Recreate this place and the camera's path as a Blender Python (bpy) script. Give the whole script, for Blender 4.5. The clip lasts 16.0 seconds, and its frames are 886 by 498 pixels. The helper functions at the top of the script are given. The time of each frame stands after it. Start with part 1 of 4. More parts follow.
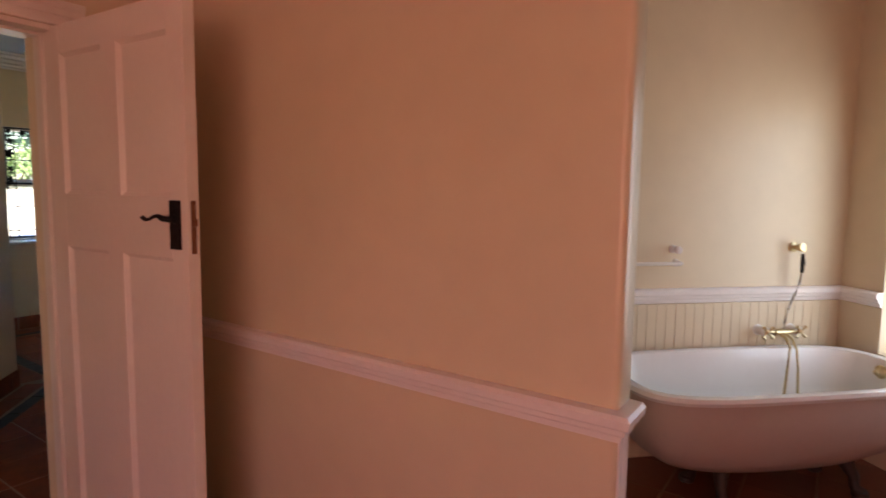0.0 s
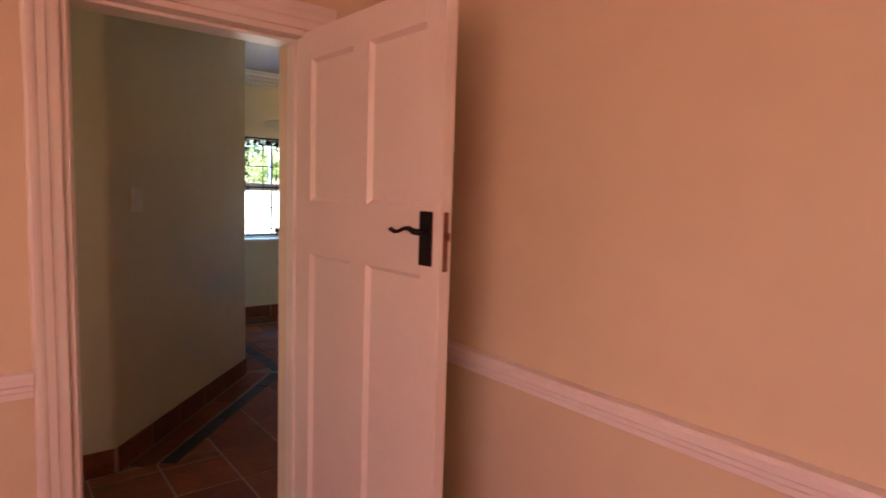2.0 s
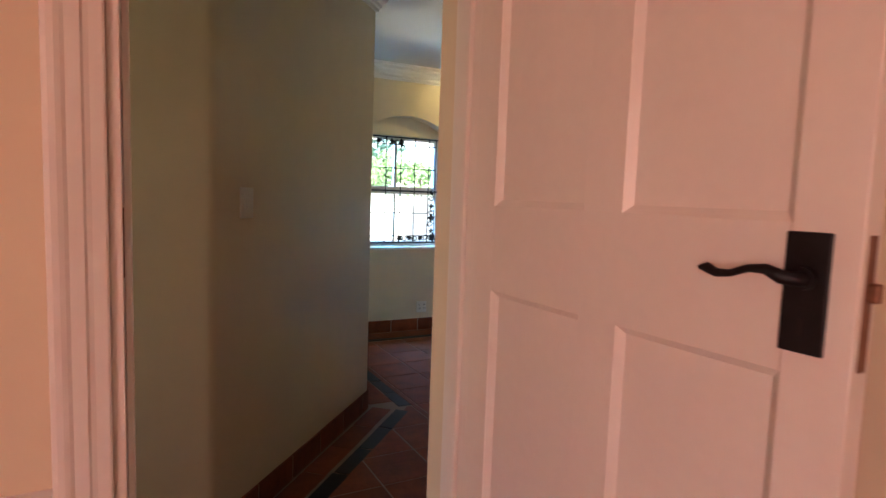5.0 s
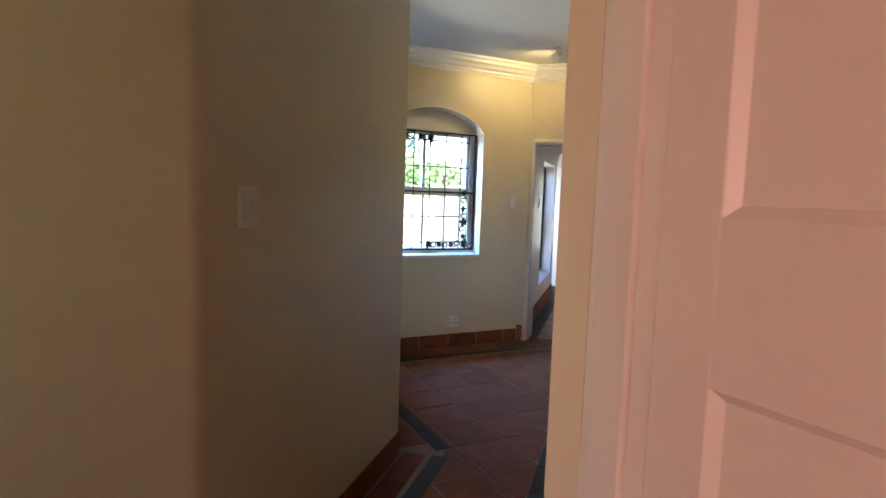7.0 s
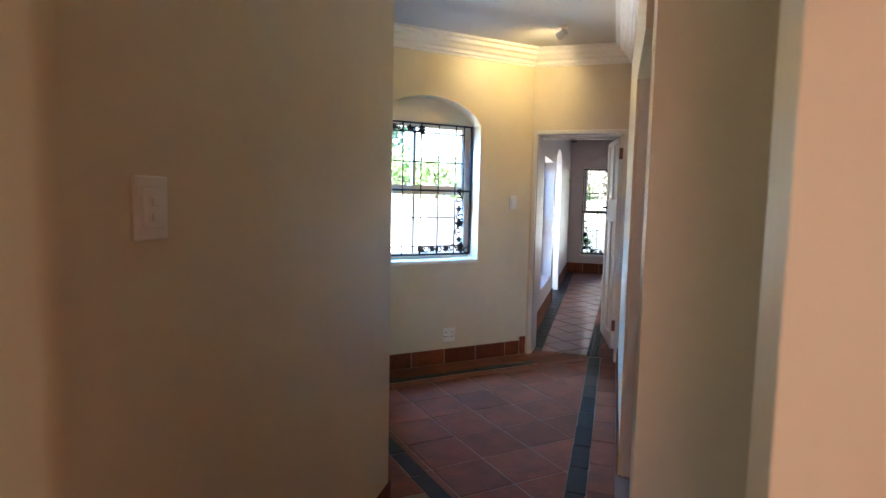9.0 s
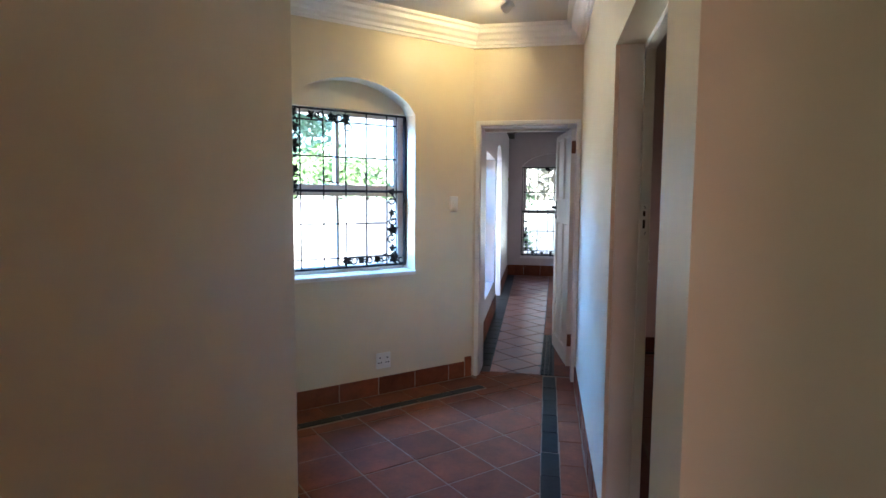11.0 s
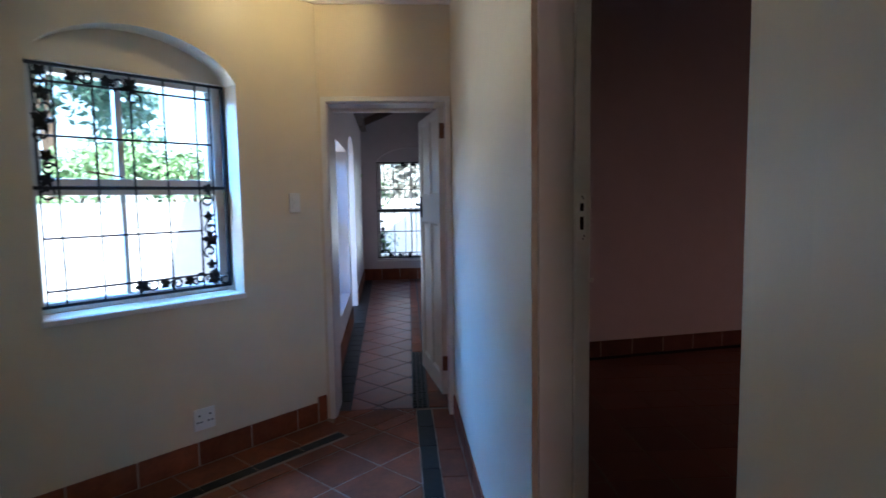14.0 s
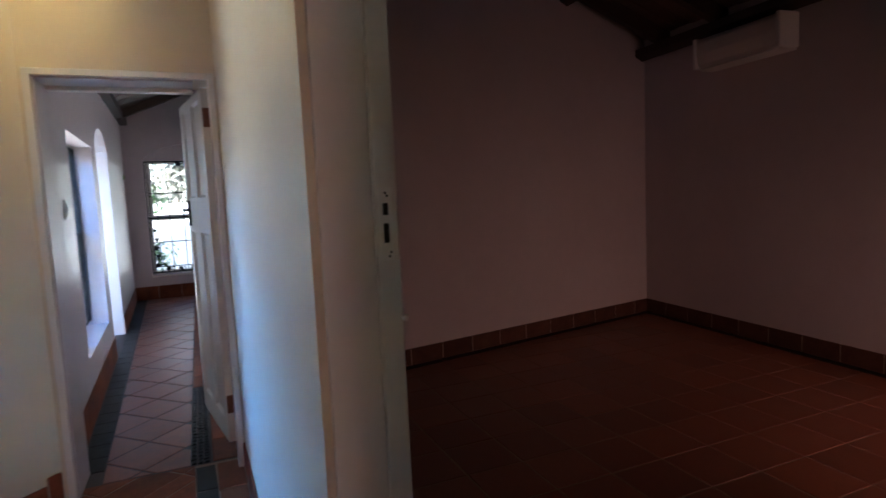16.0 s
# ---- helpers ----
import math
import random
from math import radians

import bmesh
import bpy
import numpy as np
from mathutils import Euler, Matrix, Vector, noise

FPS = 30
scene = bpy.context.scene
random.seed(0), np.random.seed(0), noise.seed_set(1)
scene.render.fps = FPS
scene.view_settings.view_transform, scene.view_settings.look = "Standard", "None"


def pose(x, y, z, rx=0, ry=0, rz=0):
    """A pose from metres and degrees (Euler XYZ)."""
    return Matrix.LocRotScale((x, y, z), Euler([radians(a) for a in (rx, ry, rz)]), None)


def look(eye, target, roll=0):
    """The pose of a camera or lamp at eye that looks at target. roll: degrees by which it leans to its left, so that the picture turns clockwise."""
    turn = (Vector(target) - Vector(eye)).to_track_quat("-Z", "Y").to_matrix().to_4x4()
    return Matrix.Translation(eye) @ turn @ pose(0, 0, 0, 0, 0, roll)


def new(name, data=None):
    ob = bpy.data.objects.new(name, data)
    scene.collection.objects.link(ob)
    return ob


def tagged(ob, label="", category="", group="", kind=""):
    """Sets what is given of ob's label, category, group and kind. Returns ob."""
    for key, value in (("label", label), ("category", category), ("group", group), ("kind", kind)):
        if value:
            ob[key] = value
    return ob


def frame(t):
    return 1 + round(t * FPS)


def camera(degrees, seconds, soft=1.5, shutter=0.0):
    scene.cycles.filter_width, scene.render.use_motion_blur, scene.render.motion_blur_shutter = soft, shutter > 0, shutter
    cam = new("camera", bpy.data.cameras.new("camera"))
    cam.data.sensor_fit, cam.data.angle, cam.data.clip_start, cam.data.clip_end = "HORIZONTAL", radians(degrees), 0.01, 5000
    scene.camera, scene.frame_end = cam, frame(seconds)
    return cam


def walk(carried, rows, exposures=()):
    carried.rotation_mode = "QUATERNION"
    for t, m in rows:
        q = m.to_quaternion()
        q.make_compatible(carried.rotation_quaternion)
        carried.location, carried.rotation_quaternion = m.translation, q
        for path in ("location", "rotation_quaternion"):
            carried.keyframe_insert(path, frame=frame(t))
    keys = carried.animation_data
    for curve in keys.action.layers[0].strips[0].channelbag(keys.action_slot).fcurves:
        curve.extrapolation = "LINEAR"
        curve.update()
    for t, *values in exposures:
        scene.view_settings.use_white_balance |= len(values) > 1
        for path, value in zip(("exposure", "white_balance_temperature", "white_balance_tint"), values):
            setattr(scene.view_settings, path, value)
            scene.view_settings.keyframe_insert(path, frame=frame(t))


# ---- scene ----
cam = camera(75.2, 16.0, 1.5, 0.5)
PATH = [
    (0, (0.288, -0.633, 1.471), (1.93, 0.493, 1.273), 0.8),
    (0.5, (0.286, -0.568, 1.479), (1.836, 0.682, 1.288), 1.2),
    (1, (0.296, -0.472, 1.479), (1.749, 0.889, 1.294), 1.5),
    (1.5, (0.319, -0.343, 1.484), (1.678, 1.113, 1.301), 1.7),
    (2, (0.323, -0.212, 1.483), (1.568, 1.342, 1.293), 1.8),
    (2.5, (0.336, -0.05, 1.476), (1.482, 1.578, 1.283), 1.9),
    (3, (0.334, 0.108, 1.48), (1.433, 1.768, 1.289), 2.0),
    (3.5, (0.362, 0.232, 1.466), (1.433, 1.91, 1.279), 2.1),
    (4, (0.433, 0.374, 1.471), (1.465, 2.078, 1.288), 2.0),
    (4.5, (0.52, 0.534, 1.469), (1.505, 2.266, 1.289), 2.2),
    (5, (0.561, 0.686, 1.462), (1.497, 2.443, 1.277), 2.0),
    (7.3, (0.743, 1.439, 1.454), (1.626, 3.224, 1.273), 1.8),
    (7.5, (0.763, 1.48, 1.449), (1.647, 3.265, 1.271), 1.5),
    (8, (0.838, 1.612, 1.439), (1.725, 3.396, 1.26), 1.4),
    (8.5, (0.898, 1.766, 1.446), (1.792, 3.547, 1.269), 1.4),
    (9, (0.953, 1.904, 1.436), (1.871, 3.672, 1.258), 1.2),
    (11.5, (1.385, 2.663, 1.445), (2.554, 4.276, 1.272), 0.2),
    (12, (1.45, 2.775, 1.429), (2.675, 4.347, 1.255), 0.0),
    (12.5, (1.555, 2.899, 1.425), (2.83, 4.43, 1.251), -0.2),
    (13, (1.656, 3.014, 1.427), (2.984, 4.5, 1.255), -0.4),
    (13.5, (1.756, 3.119, 1.417), (3.144, 4.548, 1.243), -0.5),
    (14, (1.878, 3.246, 1.421), (3.368, 4.569, 1.244), -0.9),
    (14.5, (1.969, 3.344, 1.414), (3.587, 4.506, 1.235), -1.4),
    (15, (2.077, 3.411, 1.409), (3.785, 4.435, 1.224), -1.7),
    (15.5, (2.218, 3.46, 1.409), (3.999, 4.351, 1.218), -2.2),
    (16, (2.342, 3.499, 1.417), (4.185, 4.249, 1.218), -2.6),
]
EXPOSURES = [(0.0, 1.52, 7150, 14), (1.5, 2.03, 7000, 13), (3.5, 2.25, 6500, 6), (5.0, 2.3, 6150, 0), (8.0, 2.5, 6150, 3), (9.0, 2.74, 6100, 5), (11.5, 2.55, 5500, 6), (12.5, 2.27, 5250, 7), (14.0, 1.8, 5150, 8), (15.0, 1.86, 5250, 8), (16.0, 2.25, 5450, 8)]
walk(cam, [(t, look(eye, target, roll)) for t, eye, target, roll in PATH], EXPOSURES)

# ---- world, sun and large lights ----
SUN_AZ, SUN_EL = radians(213), radians(48)   # azimuth clockwise from +y, elevation
world = bpy.data.worlds.new("sky")
scene.world = world
world.use_nodes = True
wn = world.node_tree.nodes
sky = wn.new("ShaderNodeTexSky")
sky.sky_type, sky.sun_disc = "NISHITA", False
sky.sun_elevation, sky.sun_rotation = SUN_EL, SUN_AZ
world.node_tree.links.new(sky.outputs["Color"], wn["Background"].inputs["Color"])
wn["Background"].inputs["Strength"].default_value = 0.15

sun = new("sun", bpy.data.lights.new("sun", "SUN"))
sun.data.energy, sun.data.angle, sun.data.color = 5.0, radians(0.5), (1.0, 0.95, 0.87)
to_sun = Vector((math.sin(SUN_AZ) * math.cos(SUN_EL), math.cos(SUN_AZ) * math.cos(SUN_EL), math.sin(SUN_EL)))
sun.matrix_world = look(to_sun * 30, (0, 0, 0))


def area_lamp(name, place, target, sx, sy, watts, colour):
    ob = new(name, bpy.data.lights.new(name, "AREA"))
    ob.data.shape, ob.data.size, ob.data.size_y = "RECTANGLE", sx, sy
    ob.data.energy, ob.data.color = watts, colour
    ob.matrix_world = look(place, target)
    return ob


# daylight at the bath window; the other lamps are tinted fill in made-up openings
# pink fill added behind the walk; its opening is made up
area_lamp("bathroom_pink_fill", (-1.96, -1.5, 1.5), (0.0, 0.0, 1.4), 1.9, 1.2, 13.0, (1.0, 0.25, 0.212))
area_lamp("bath_window_light", (3.85, -1.25, 1.34), (3.14, -0.54, 1.2), 0.98, 1.36, 3.0, (0.62, 0.78, 1.0))
# warm fill added at the corridor's unseen west end
area_lamp("corridor_warm_fill", (-2.06, 2.57, 1.5), (0, 2.62, 1.35), 0.7, 1.2, 0.6, (1.0, 0.77, 0.45))
# red fill added low in the dark room's near wall, no window known there
area_lamp("dark_room_red_fill", (4.58, 0.98, 0.92), (6.2, 2.25, 0.3), 0.85, 0.6, 1.9, (1.0, 0.50, 0.36)).data.spread = radians(100)

# lamps hidden above the hall and passage window heads stand in for sky light
SKY = (0.40, 0.63, 1.0)
HALL_SKY = (0.17, 0.42, 1.0)
area_lamp("hall_sky_light", (2.35, 7.05, 2.5), (3.8, 5.0, 0.9), 1.4, 0.5, 64, HALL_SKY)
# lamp added at the garden wall's foot imitates paving bounce through the hall window
area_lamp("garden_upward_fill", (2.9, 9.3, 0.05), (2.9, 4.6, 1.6), 4.0, 0.6, 38, (1.0, 0.93, 0.82))
area_lamp("passage_end_sky_light", (9.2, 10.85, 2.8), (8.2, 9.9, 0.6), 1.4, 0.8, 1.0, SKY)
# narrow hidden lamp added to whiten the garden doorway's far reveal
area_lamp("garden_door_reveal_fill", (4.60, 8.13, 1.5), (6.70, 9.20, 1.05), 0.5, 1.6, 1.0, (0.62, 0.80, 1.0)).data.spread = radians(30)

spot = new("spot_beam", bpy.data.lights.new("spot_beam", "SPOT"))
spot.data.energy, spot.data.spot_size, spot.data.spot_blend = 4.0, radians(150), 1.0
spot.data.color, spot.data.shadow_soft_size = (1.0, 0.70, 0.28), 0.08


# ---- materials ----
def tint(c, k):
    return tuple(min(1, v * k) for v in c)


def material(name, colour, rough=0.6, metal=0.0, scale=6.0, vary=0.12, fine=60.0, bump=0.15, bump_scale=None,
             per_object=0.0, per_island=0.0, dark=None, coat=0.0, spec=0.5):
    """Colour with stains at one scale and grain at another, with fine relief."""
    m = bpy.data.materials.new(name)
    m.use_nodes = True
    nt = m.node_tree
    n, l = nt.nodes, nt.links
    b = n["Principled BSDF"]
    co = n.new("ShaderNodeTexCoord")
    info = n.new("ShaderNodeObjectInfo")
    shift = n.new("ShaderNodeVectorMath")
    shift.operation = "MULTIPLY_ADD"
    l.new(info.outputs["Random"], shift.inputs[0])
    shift.inputs[1].default_value = (37.0, 53.0, 71.0)
    l.new(co.outputs["Object"], shift.inputs[2])
    big = n.new("ShaderNodeTexNoise")
    big.inputs["Scale"].default_value, big.inputs["Detail"].default_value = scale, 5
    l.new(shift.outputs["Vector"], big.inputs["Vector"])
    small = n.new("ShaderNodeTexNoise")
    small.inputs["Scale"].default_value, small.inputs["Detail"].default_value = fine, 3
    l.new(shift.outputs["Vector"], small.inputs["Vector"])
    ramp = n.new("ShaderNodeValToRGB")
    ramp.color_ramp.elements[0].position, ramp.color_ramp.elements[1].position = 0.3, 0.7
    ramp.color_ramp.elements[0].color = (*(dark or tint(colour, 1 - vary)), 1)
    ramp.color_ramp.elements[1].color = (*tint(colour, 1 + vary), 1)
    mixf = n.new("ShaderNodeMath")
    mixf.operation = "MULTIPLY_ADD"
    mixf.inputs[1].default_value, mixf.inputs[2].default_value = 0.3, 0.0
    l.new(small.outputs["Fac"], mixf.inputs[0])
    add = n.new("ShaderNodeMath")
    add.operation = "MULTIPLY_ADD"
    add.inputs[1].default_value = 0.7
    l.new(big.outputs["Fac"], add.inputs[0])
    l.new(mixf.outputs[0], add.inputs[2])
    l.new(add.outputs[0], ramp.inputs["Fac"])
    out = ramp.outputs["Color"]
    if per_object or per_island:
        hsv = n.new("ShaderNodeHueSaturation")
        rng = n.new("ShaderNodeMapRange")
        k = per_object or per_island
        rng.inputs["To Min"].default_value, rng.inputs["To Max"].default_value = 1 - k, 1 + k
        if per_object:
            l.new(n.new("ShaderNodeObjectInfo").outputs["Random"], rng.inputs["Value"])
        else:
            l.new(n.new("ShaderNodeNewGeometry").outputs["Random Per Island"], rng.inputs["Value"])
        l.new(rng.outputs["Result"], hsv.inputs["Value"])
        l.new(out, hsv.inputs["Color"])
        out = hsv.outputs["Color"]
    l.new(out, b.inputs["Base Color"])
    b.inputs["Metallic"].default_value = metal
    b.inputs["Specular IOR Level"].default_value = spec
    rr = n.new("ShaderNodeMapRange")
    rr.inputs["To Min"].default_value, rr.inputs["To Max"].default_value = max(0.03, rough - 0.1), min(1, rough + 0.1)
    l.new(big.outputs["Fac"], rr.inputs["Value"])
    l.new(rr.outputs["Result"], b.inputs["Roughness"])
    if coat:
        b.inputs["Coat Weight"].default_value, b.inputs["Coat Roughness"].default_value = coat, 0.15
    if bump:
        bn = n.new("ShaderNodeTexNoise")
        bn.inputs["Scale"].default_value, bn.inputs["Detail"].default_value = bump_scale or fine, 4
        l.new(shift.outputs["Vector"], bn.inputs["Vector"])
        bp = n.new("ShaderNodeBump")
        bp.inputs["Strength"].default_value, bp.inputs["Distance"].default_value = bump, 0.003
        l.new(bn.outputs["Fac"], bp.inputs["Height"])
        l.new(bp.outputs["Normal"], b.inputs["Normal"])
    return m


PLASTER = material("cream_plaster", (0.70, 0.60, 0.425), 0.38, scale=1.6, vary=0.05, fine=9, bump=0.22, bump_scale=7)
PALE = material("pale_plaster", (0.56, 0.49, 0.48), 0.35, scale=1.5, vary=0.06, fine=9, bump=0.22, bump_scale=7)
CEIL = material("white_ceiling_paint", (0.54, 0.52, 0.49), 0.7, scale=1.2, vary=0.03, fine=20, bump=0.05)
GLOSS = material("white_gloss_paint", (0.77, 0.735, 0.66), 0.36, scale=3, vary=0.04, fine=40, bump=0.10, bump_scale=18)
TRIM = material("trim_paint", (0.86, 0.83, 0.80), 0.35, scale=3, vary=0.04, fine=40, bump=0.08, bump_scale=25)
TERRA = material("terracotta", (0.185, 0.055, 0.023), 0.66, scale=8, vary=0.34, fine=45, bump=0.2, bump_scale=30, per_object=0.2, spec=0.16)
TERRA_BED = material("terracotta_floor", (0.2, 0.065, 0.034), 0.32, scale=4, vary=0.3, fine=40, bump=0.15, bump_scale=14)
# darker terracotta copy that puts the dark room's dimness into its skirting
TERRA_DIM = material("dim_terracotta", (0.10, 0.045, 0.032), 0.6, scale=8, vary=0.3, fine=45, bump=0.2, bump_scale=30, per_object=0.15, spec=0.16)
TERRA_GLAZED = material("glazed_terracotta", (0.19, 0.062, 0.034), 0.4, scale=8, vary=0.28, fine=45, bump=0.06, bump_scale=9, per_object=0.2, spec=0.25)
SLATE = material("green_slate", (0.011, 0.012, 0.010), 0.55, scale=14, vary=0.6, fine=30, bump=0.6, bump_scale=22, per_object=0.25, spec=0.22)
GROUT = material("grout", (0.25, 0.165, 0.115), 0.85, scale=8, vary=0.2, fine=90, bump=0.2)
GROUT_PALE = material("pale_grout", (0.36, 0.26, 0.19), 0.85, scale=8, vary=0.2, fine=90, bump=0.2)
GROUT_DARK = material("dark_grout", (0.06, 0.045, 0.04), 0.8, scale=8, vary=0.2, fine=90, bump=0.2)
IRON = material("black_iron", (0.014, 0.014, 0.016), 0.5, metal=0.6, scale=30, vary=0.3, fine=120, bump=0.2)
BRASS = material("worn_brass", (0.64, 0.52, 0.30), 0.32, metal=0.9, scale=30, vary=0.25, fine=150, bump=0.08)
BRONZE = material("brown_metal", (0.20, 0.10, 0.06), 0.45, metal=0.7, scale=30, vary=0.3, fine=150, bump=0.1)
FOOT = material("dark_foot_bronze", (0.05, 0.034, 0.026), 0.6, metal=0.3, scale=30, vary=0.3, fine=150, bump=0.2)
CHROME = material("dull_chrome", (0.55, 0.52, 0.47), 0.3, metal=0.95, scale=30, vary=0.15, fine=150, bump=0.05)
ENAMEL = material("white_enamel", (0.80, 0.78, 0.73), 0.16, scale=3, vary=0.03, fine=30, bump=0.02, coat=0.4)
# shell colour darkened and warmed to hold shade and reddish floor bounce
TUB_SHADED = material("tub_shell_in_shade", (0.52, 0.41, 0.34), 0.4, scale=4, vary=0.05, fine=40, bump=0.08, bump_scale=30)
PLASTIC = material("white_plastic", (0.80, 0.78, 0.72), 0.35, scale=8, vary=0.03, fine=90, bump=0.03)
# near black paints the shade inside holes; screw heads share it
HOLE = material("dark_hole", (0.012, 0.010, 0.009), 0.8, scale=20, vary=0.2, fine=90, bump=0.0)
WOOD = material("dark_roof_timber", (0.055, 0.030, 0.020), 0.6, scale=4, vary=0.4, fine=50, bump=0.35, bump_scale=28, per_object=0.2)
BOARDS = material("ceiling_boards", (0.11, 0.062, 0.042), 0.65, scale=3, vary=0.35, fine=40, bump=0.3, per_island=0.25)
WHITEWASH = material("whitewashed_wall", (0.86, 0.85, 0.82), 0.8, scale=1.4, vary=0.06, fine=14, bump=0.3, bump_scale=10)
# kept pale so the unseen ground reflects more light up into the hall
GROUND = material("garden_ground", (0.46, 0.43, 0.36), 0.9, scale=1.5, vary=0.35, fine=20, bump=0.5, dark=(0.34, 0.32, 0.25))
LEAF = material("sunlit_leaves", (0.24, 0.37, 0.15), 0.5, scale=2, vary=0.35, fine=20, bump=0.0, per_island=0.45)
LEAF_DARK = material("dark_leaves", (0.14, 0.26, 0.19), 0.45, scale=2, vary=0.35, fine=20, bump=0.0, per_island=0.45)
BARK = material("bark", (0.12, 0.085, 0.055), 0.9, scale=8, vary=0.35, fine=30, bump=0.6, bump_scale=25)
THATCH = material("dry_thatch", (0.40, 0.38, 0.31), 0.9, scale=6, vary=0.35, fine=60, bump=0.5, per_island=0.3)

GLASS = bpy.data.materials.new("window_glass")
GLASS.use_nodes = True
gb = GLASS.node_tree.nodes["Principled BSDF"]
gb.inputs["Transmission Weight"].default_value, gb.inputs["Roughness"].default_value = 1.0, 0.0
gb.inputs["IOR"].default_value, gb.inputs["Base Color"].default_value = 1.02, (0.97, 0.99, 0.98, 1)

BULB = bpy.data.materials.new("lamp_glow")
BULB.use_nodes = True
bb = BULB.node_tree.nodes["Principled BSDF"]
bb.inputs["Emission Color"].default_value, bb.inputs["Emission Strength"].default_value = (1.0, 0.75, 0.42, 1), 12


# ---- mesh helpers ----
R2 = math.sqrt(0.5)


def P(s, r):
    """Plan point of the diagonal wing: s across it, r along it."""
    return Vector(((s + r) * R2, (r - s) * R2))


def turned(z=0.0, s=0.0, r=0.0):
    """Pose in the diagonal wing: local x runs across it, local y along it."""
    p = P(s, r)
    return pose(p.x, p.y, z, 0, 0, -45)


def box(bm, lo, hi, m=None, bevel=0.0):
    g = bmesh.ops.create_cube(bm, size=1)
    c = [(a + b) / 2 for a, b in zip(lo, hi)]
    d = [abs(b - a) for a, b in zip(lo, hi)]
    bmesh.ops.transform(bm, matrix=Matrix.Translation(c) @ Matrix.Diagonal((*d, 1)), verts=g["verts"])
    if bevel:
        es = list({e for v in g["verts"] for e in v.link_edges})
        made = bmesh.ops.bevel(bm, geom=es, offset=bevel, segments=2, affect="EDGES", profile=0.5)
        vs = list({v for f in made["faces"] for v in f.verts} | {v for v in g["verts"] if v.is_valid})
    else:
        vs = g["verts"]
    if m is not None:
        bmesh.ops.transform(bm, matrix=m, verts=vs)
    return vs


def prism(bm, poly, z0, z1, m=None, inset=0.0):
    """Upright prism over a plan polygon; inset slopes its top edge in."""
    low = [bm.verts.new((x, y, z0)) for x, y in poly]
    if inset:
        c = sum((Vector(p) for p in poly), Vector((0, 0))) / len(poly)
        mid = [bm.verts.new((x, y, z1 - inset)) for x, y in poly]
        top = []
        for x, y in poly:
            d = c - Vector((x, y))
            k = inset / max(d.length, 0.02) * 1.3
            top.append(bm.verts.new((x + d.x * k, y + d.y * k, z1)))
        rings = [low, mid, top]
    else:
        top = [bm.verts.new((x, y, z1)) for x, y in poly]
        rings = [low, top]
    n = len(poly)
    for a, b in zip(rings, rings[1:]):
        for i in range(n):
            bm.faces.new((a[i], a[(i + 1) % n], b[(i + 1) % n], b[i]))
    bm.faces.new(top)
    bm.faces.new(low[::-1])
    vs = [v for ring in rings for v in ring]
    if m is not None:
        bmesh.ops.transform(bm, matrix=m, verts=vs)
    return vs


def tube(bm, pts, radius, sides=8, m=None, taper=None):
    """Round bar along a line of points."""
    pts = [Vector(p) for p in pts]
    rings = []
    for i, p in enumerate(pts):
        d = (pts[min(i + 1, len(pts) - 1)] - pts[max(i - 1, 0)]).normalized()
        up = Vector((0, 0, 1)) if abs(d.z) < 0.95 else Vector((1, 0, 0))
        a = d.cross(up).normalized()
        b = a.cross(d)
        k = radius if taper is None else radius * taper[i]
        rings.append([bm.verts.new(p + (a * math.cos(q) + b * math.sin(q)) * k)
                      for q in (2 * math.pi * j / sides for j in range(sides))])
    for u, v in zip(rings, rings[1:]):
        for j in range(sides):
            bm.faces.new((u[j], u[(j + 1) % sides], v[(j + 1) % sides], v[j]))
    bm.faces.new(rings[0][::-1])
    bm.faces.new(rings[-1])
    vs = [v for ring in rings for v in ring]
    if m is not None:
        bmesh.ops.transform(bm, matrix=m, verts=vs)
    return vs


def lathe(bm, profile, sides=20, m=None):
    """Turned solid: profile of (radius, height)."""
    rings = [[bm.verts.new((r * math.cos(2 * math.pi * j / sides), r * math.sin(2 * math.pi * j / sides), z))
              for j in range(sides)] for r, z in profile]
    for u, v in zip(rings, rings[1:]):
        for j in range(sides):
            bm.faces.new((u[j], u[(j + 1) % sides], v[(j + 1) % sides], v[j]))
    bm.faces.new(rings[0][::-1])
    bm.faces.new(rings[-1])
    vs = [v for ring in rings for v in ring]
    if m is not None:
        bmesh.ops.transform(bm, matrix=m, verts=vs)
    return vs


def sweep(bm, profile, a, b, z, inward, m=None, mitre=(0, 0)):
    """Moulding of profile (out, up) along the plan line a-b, standing out to the side inward; mitre lengthens the ends per out."""
    a, b, inward = Vector(a), Vector(b), Vector(inward).normalized()
    d = (b - a).normalized()
    ends = []
    for p, k, sign in ((a, mitre[0], -1), (b, mitre[1], 1)):
        ends.append([bm.verts.new((*(p + inward * o + d * (sign * k * o)), z + u)) for o, u in profile])
    n = len(profile)
    for i in range(n):
        bm.faces.new((ends[0][i], ends[0][(i + 1) % n], ends[1][(i + 1) % n], ends[1][i]))
    bm.faces.new(ends[0][::-1])
    bm.faces.new(ends[1])
    vs = ends[0] + ends[1]
    if m is not None:
        bmesh.ops.transform(bm, matrix=m, verts=vs)
    return vs


def mesh_of(name, bm, mat, smooth=False):
    bmesh.ops.recalc_face_normals(bm, faces=bm.faces)
    me = bpy.data.meshes.new(name)
    bm.to_mesh(me)
    bm.free()
    me.materials.append(mat)
    if smooth:
        me.shade_smooth()
        me.set_sharp_from_angle(angle=radians(40))
    return me


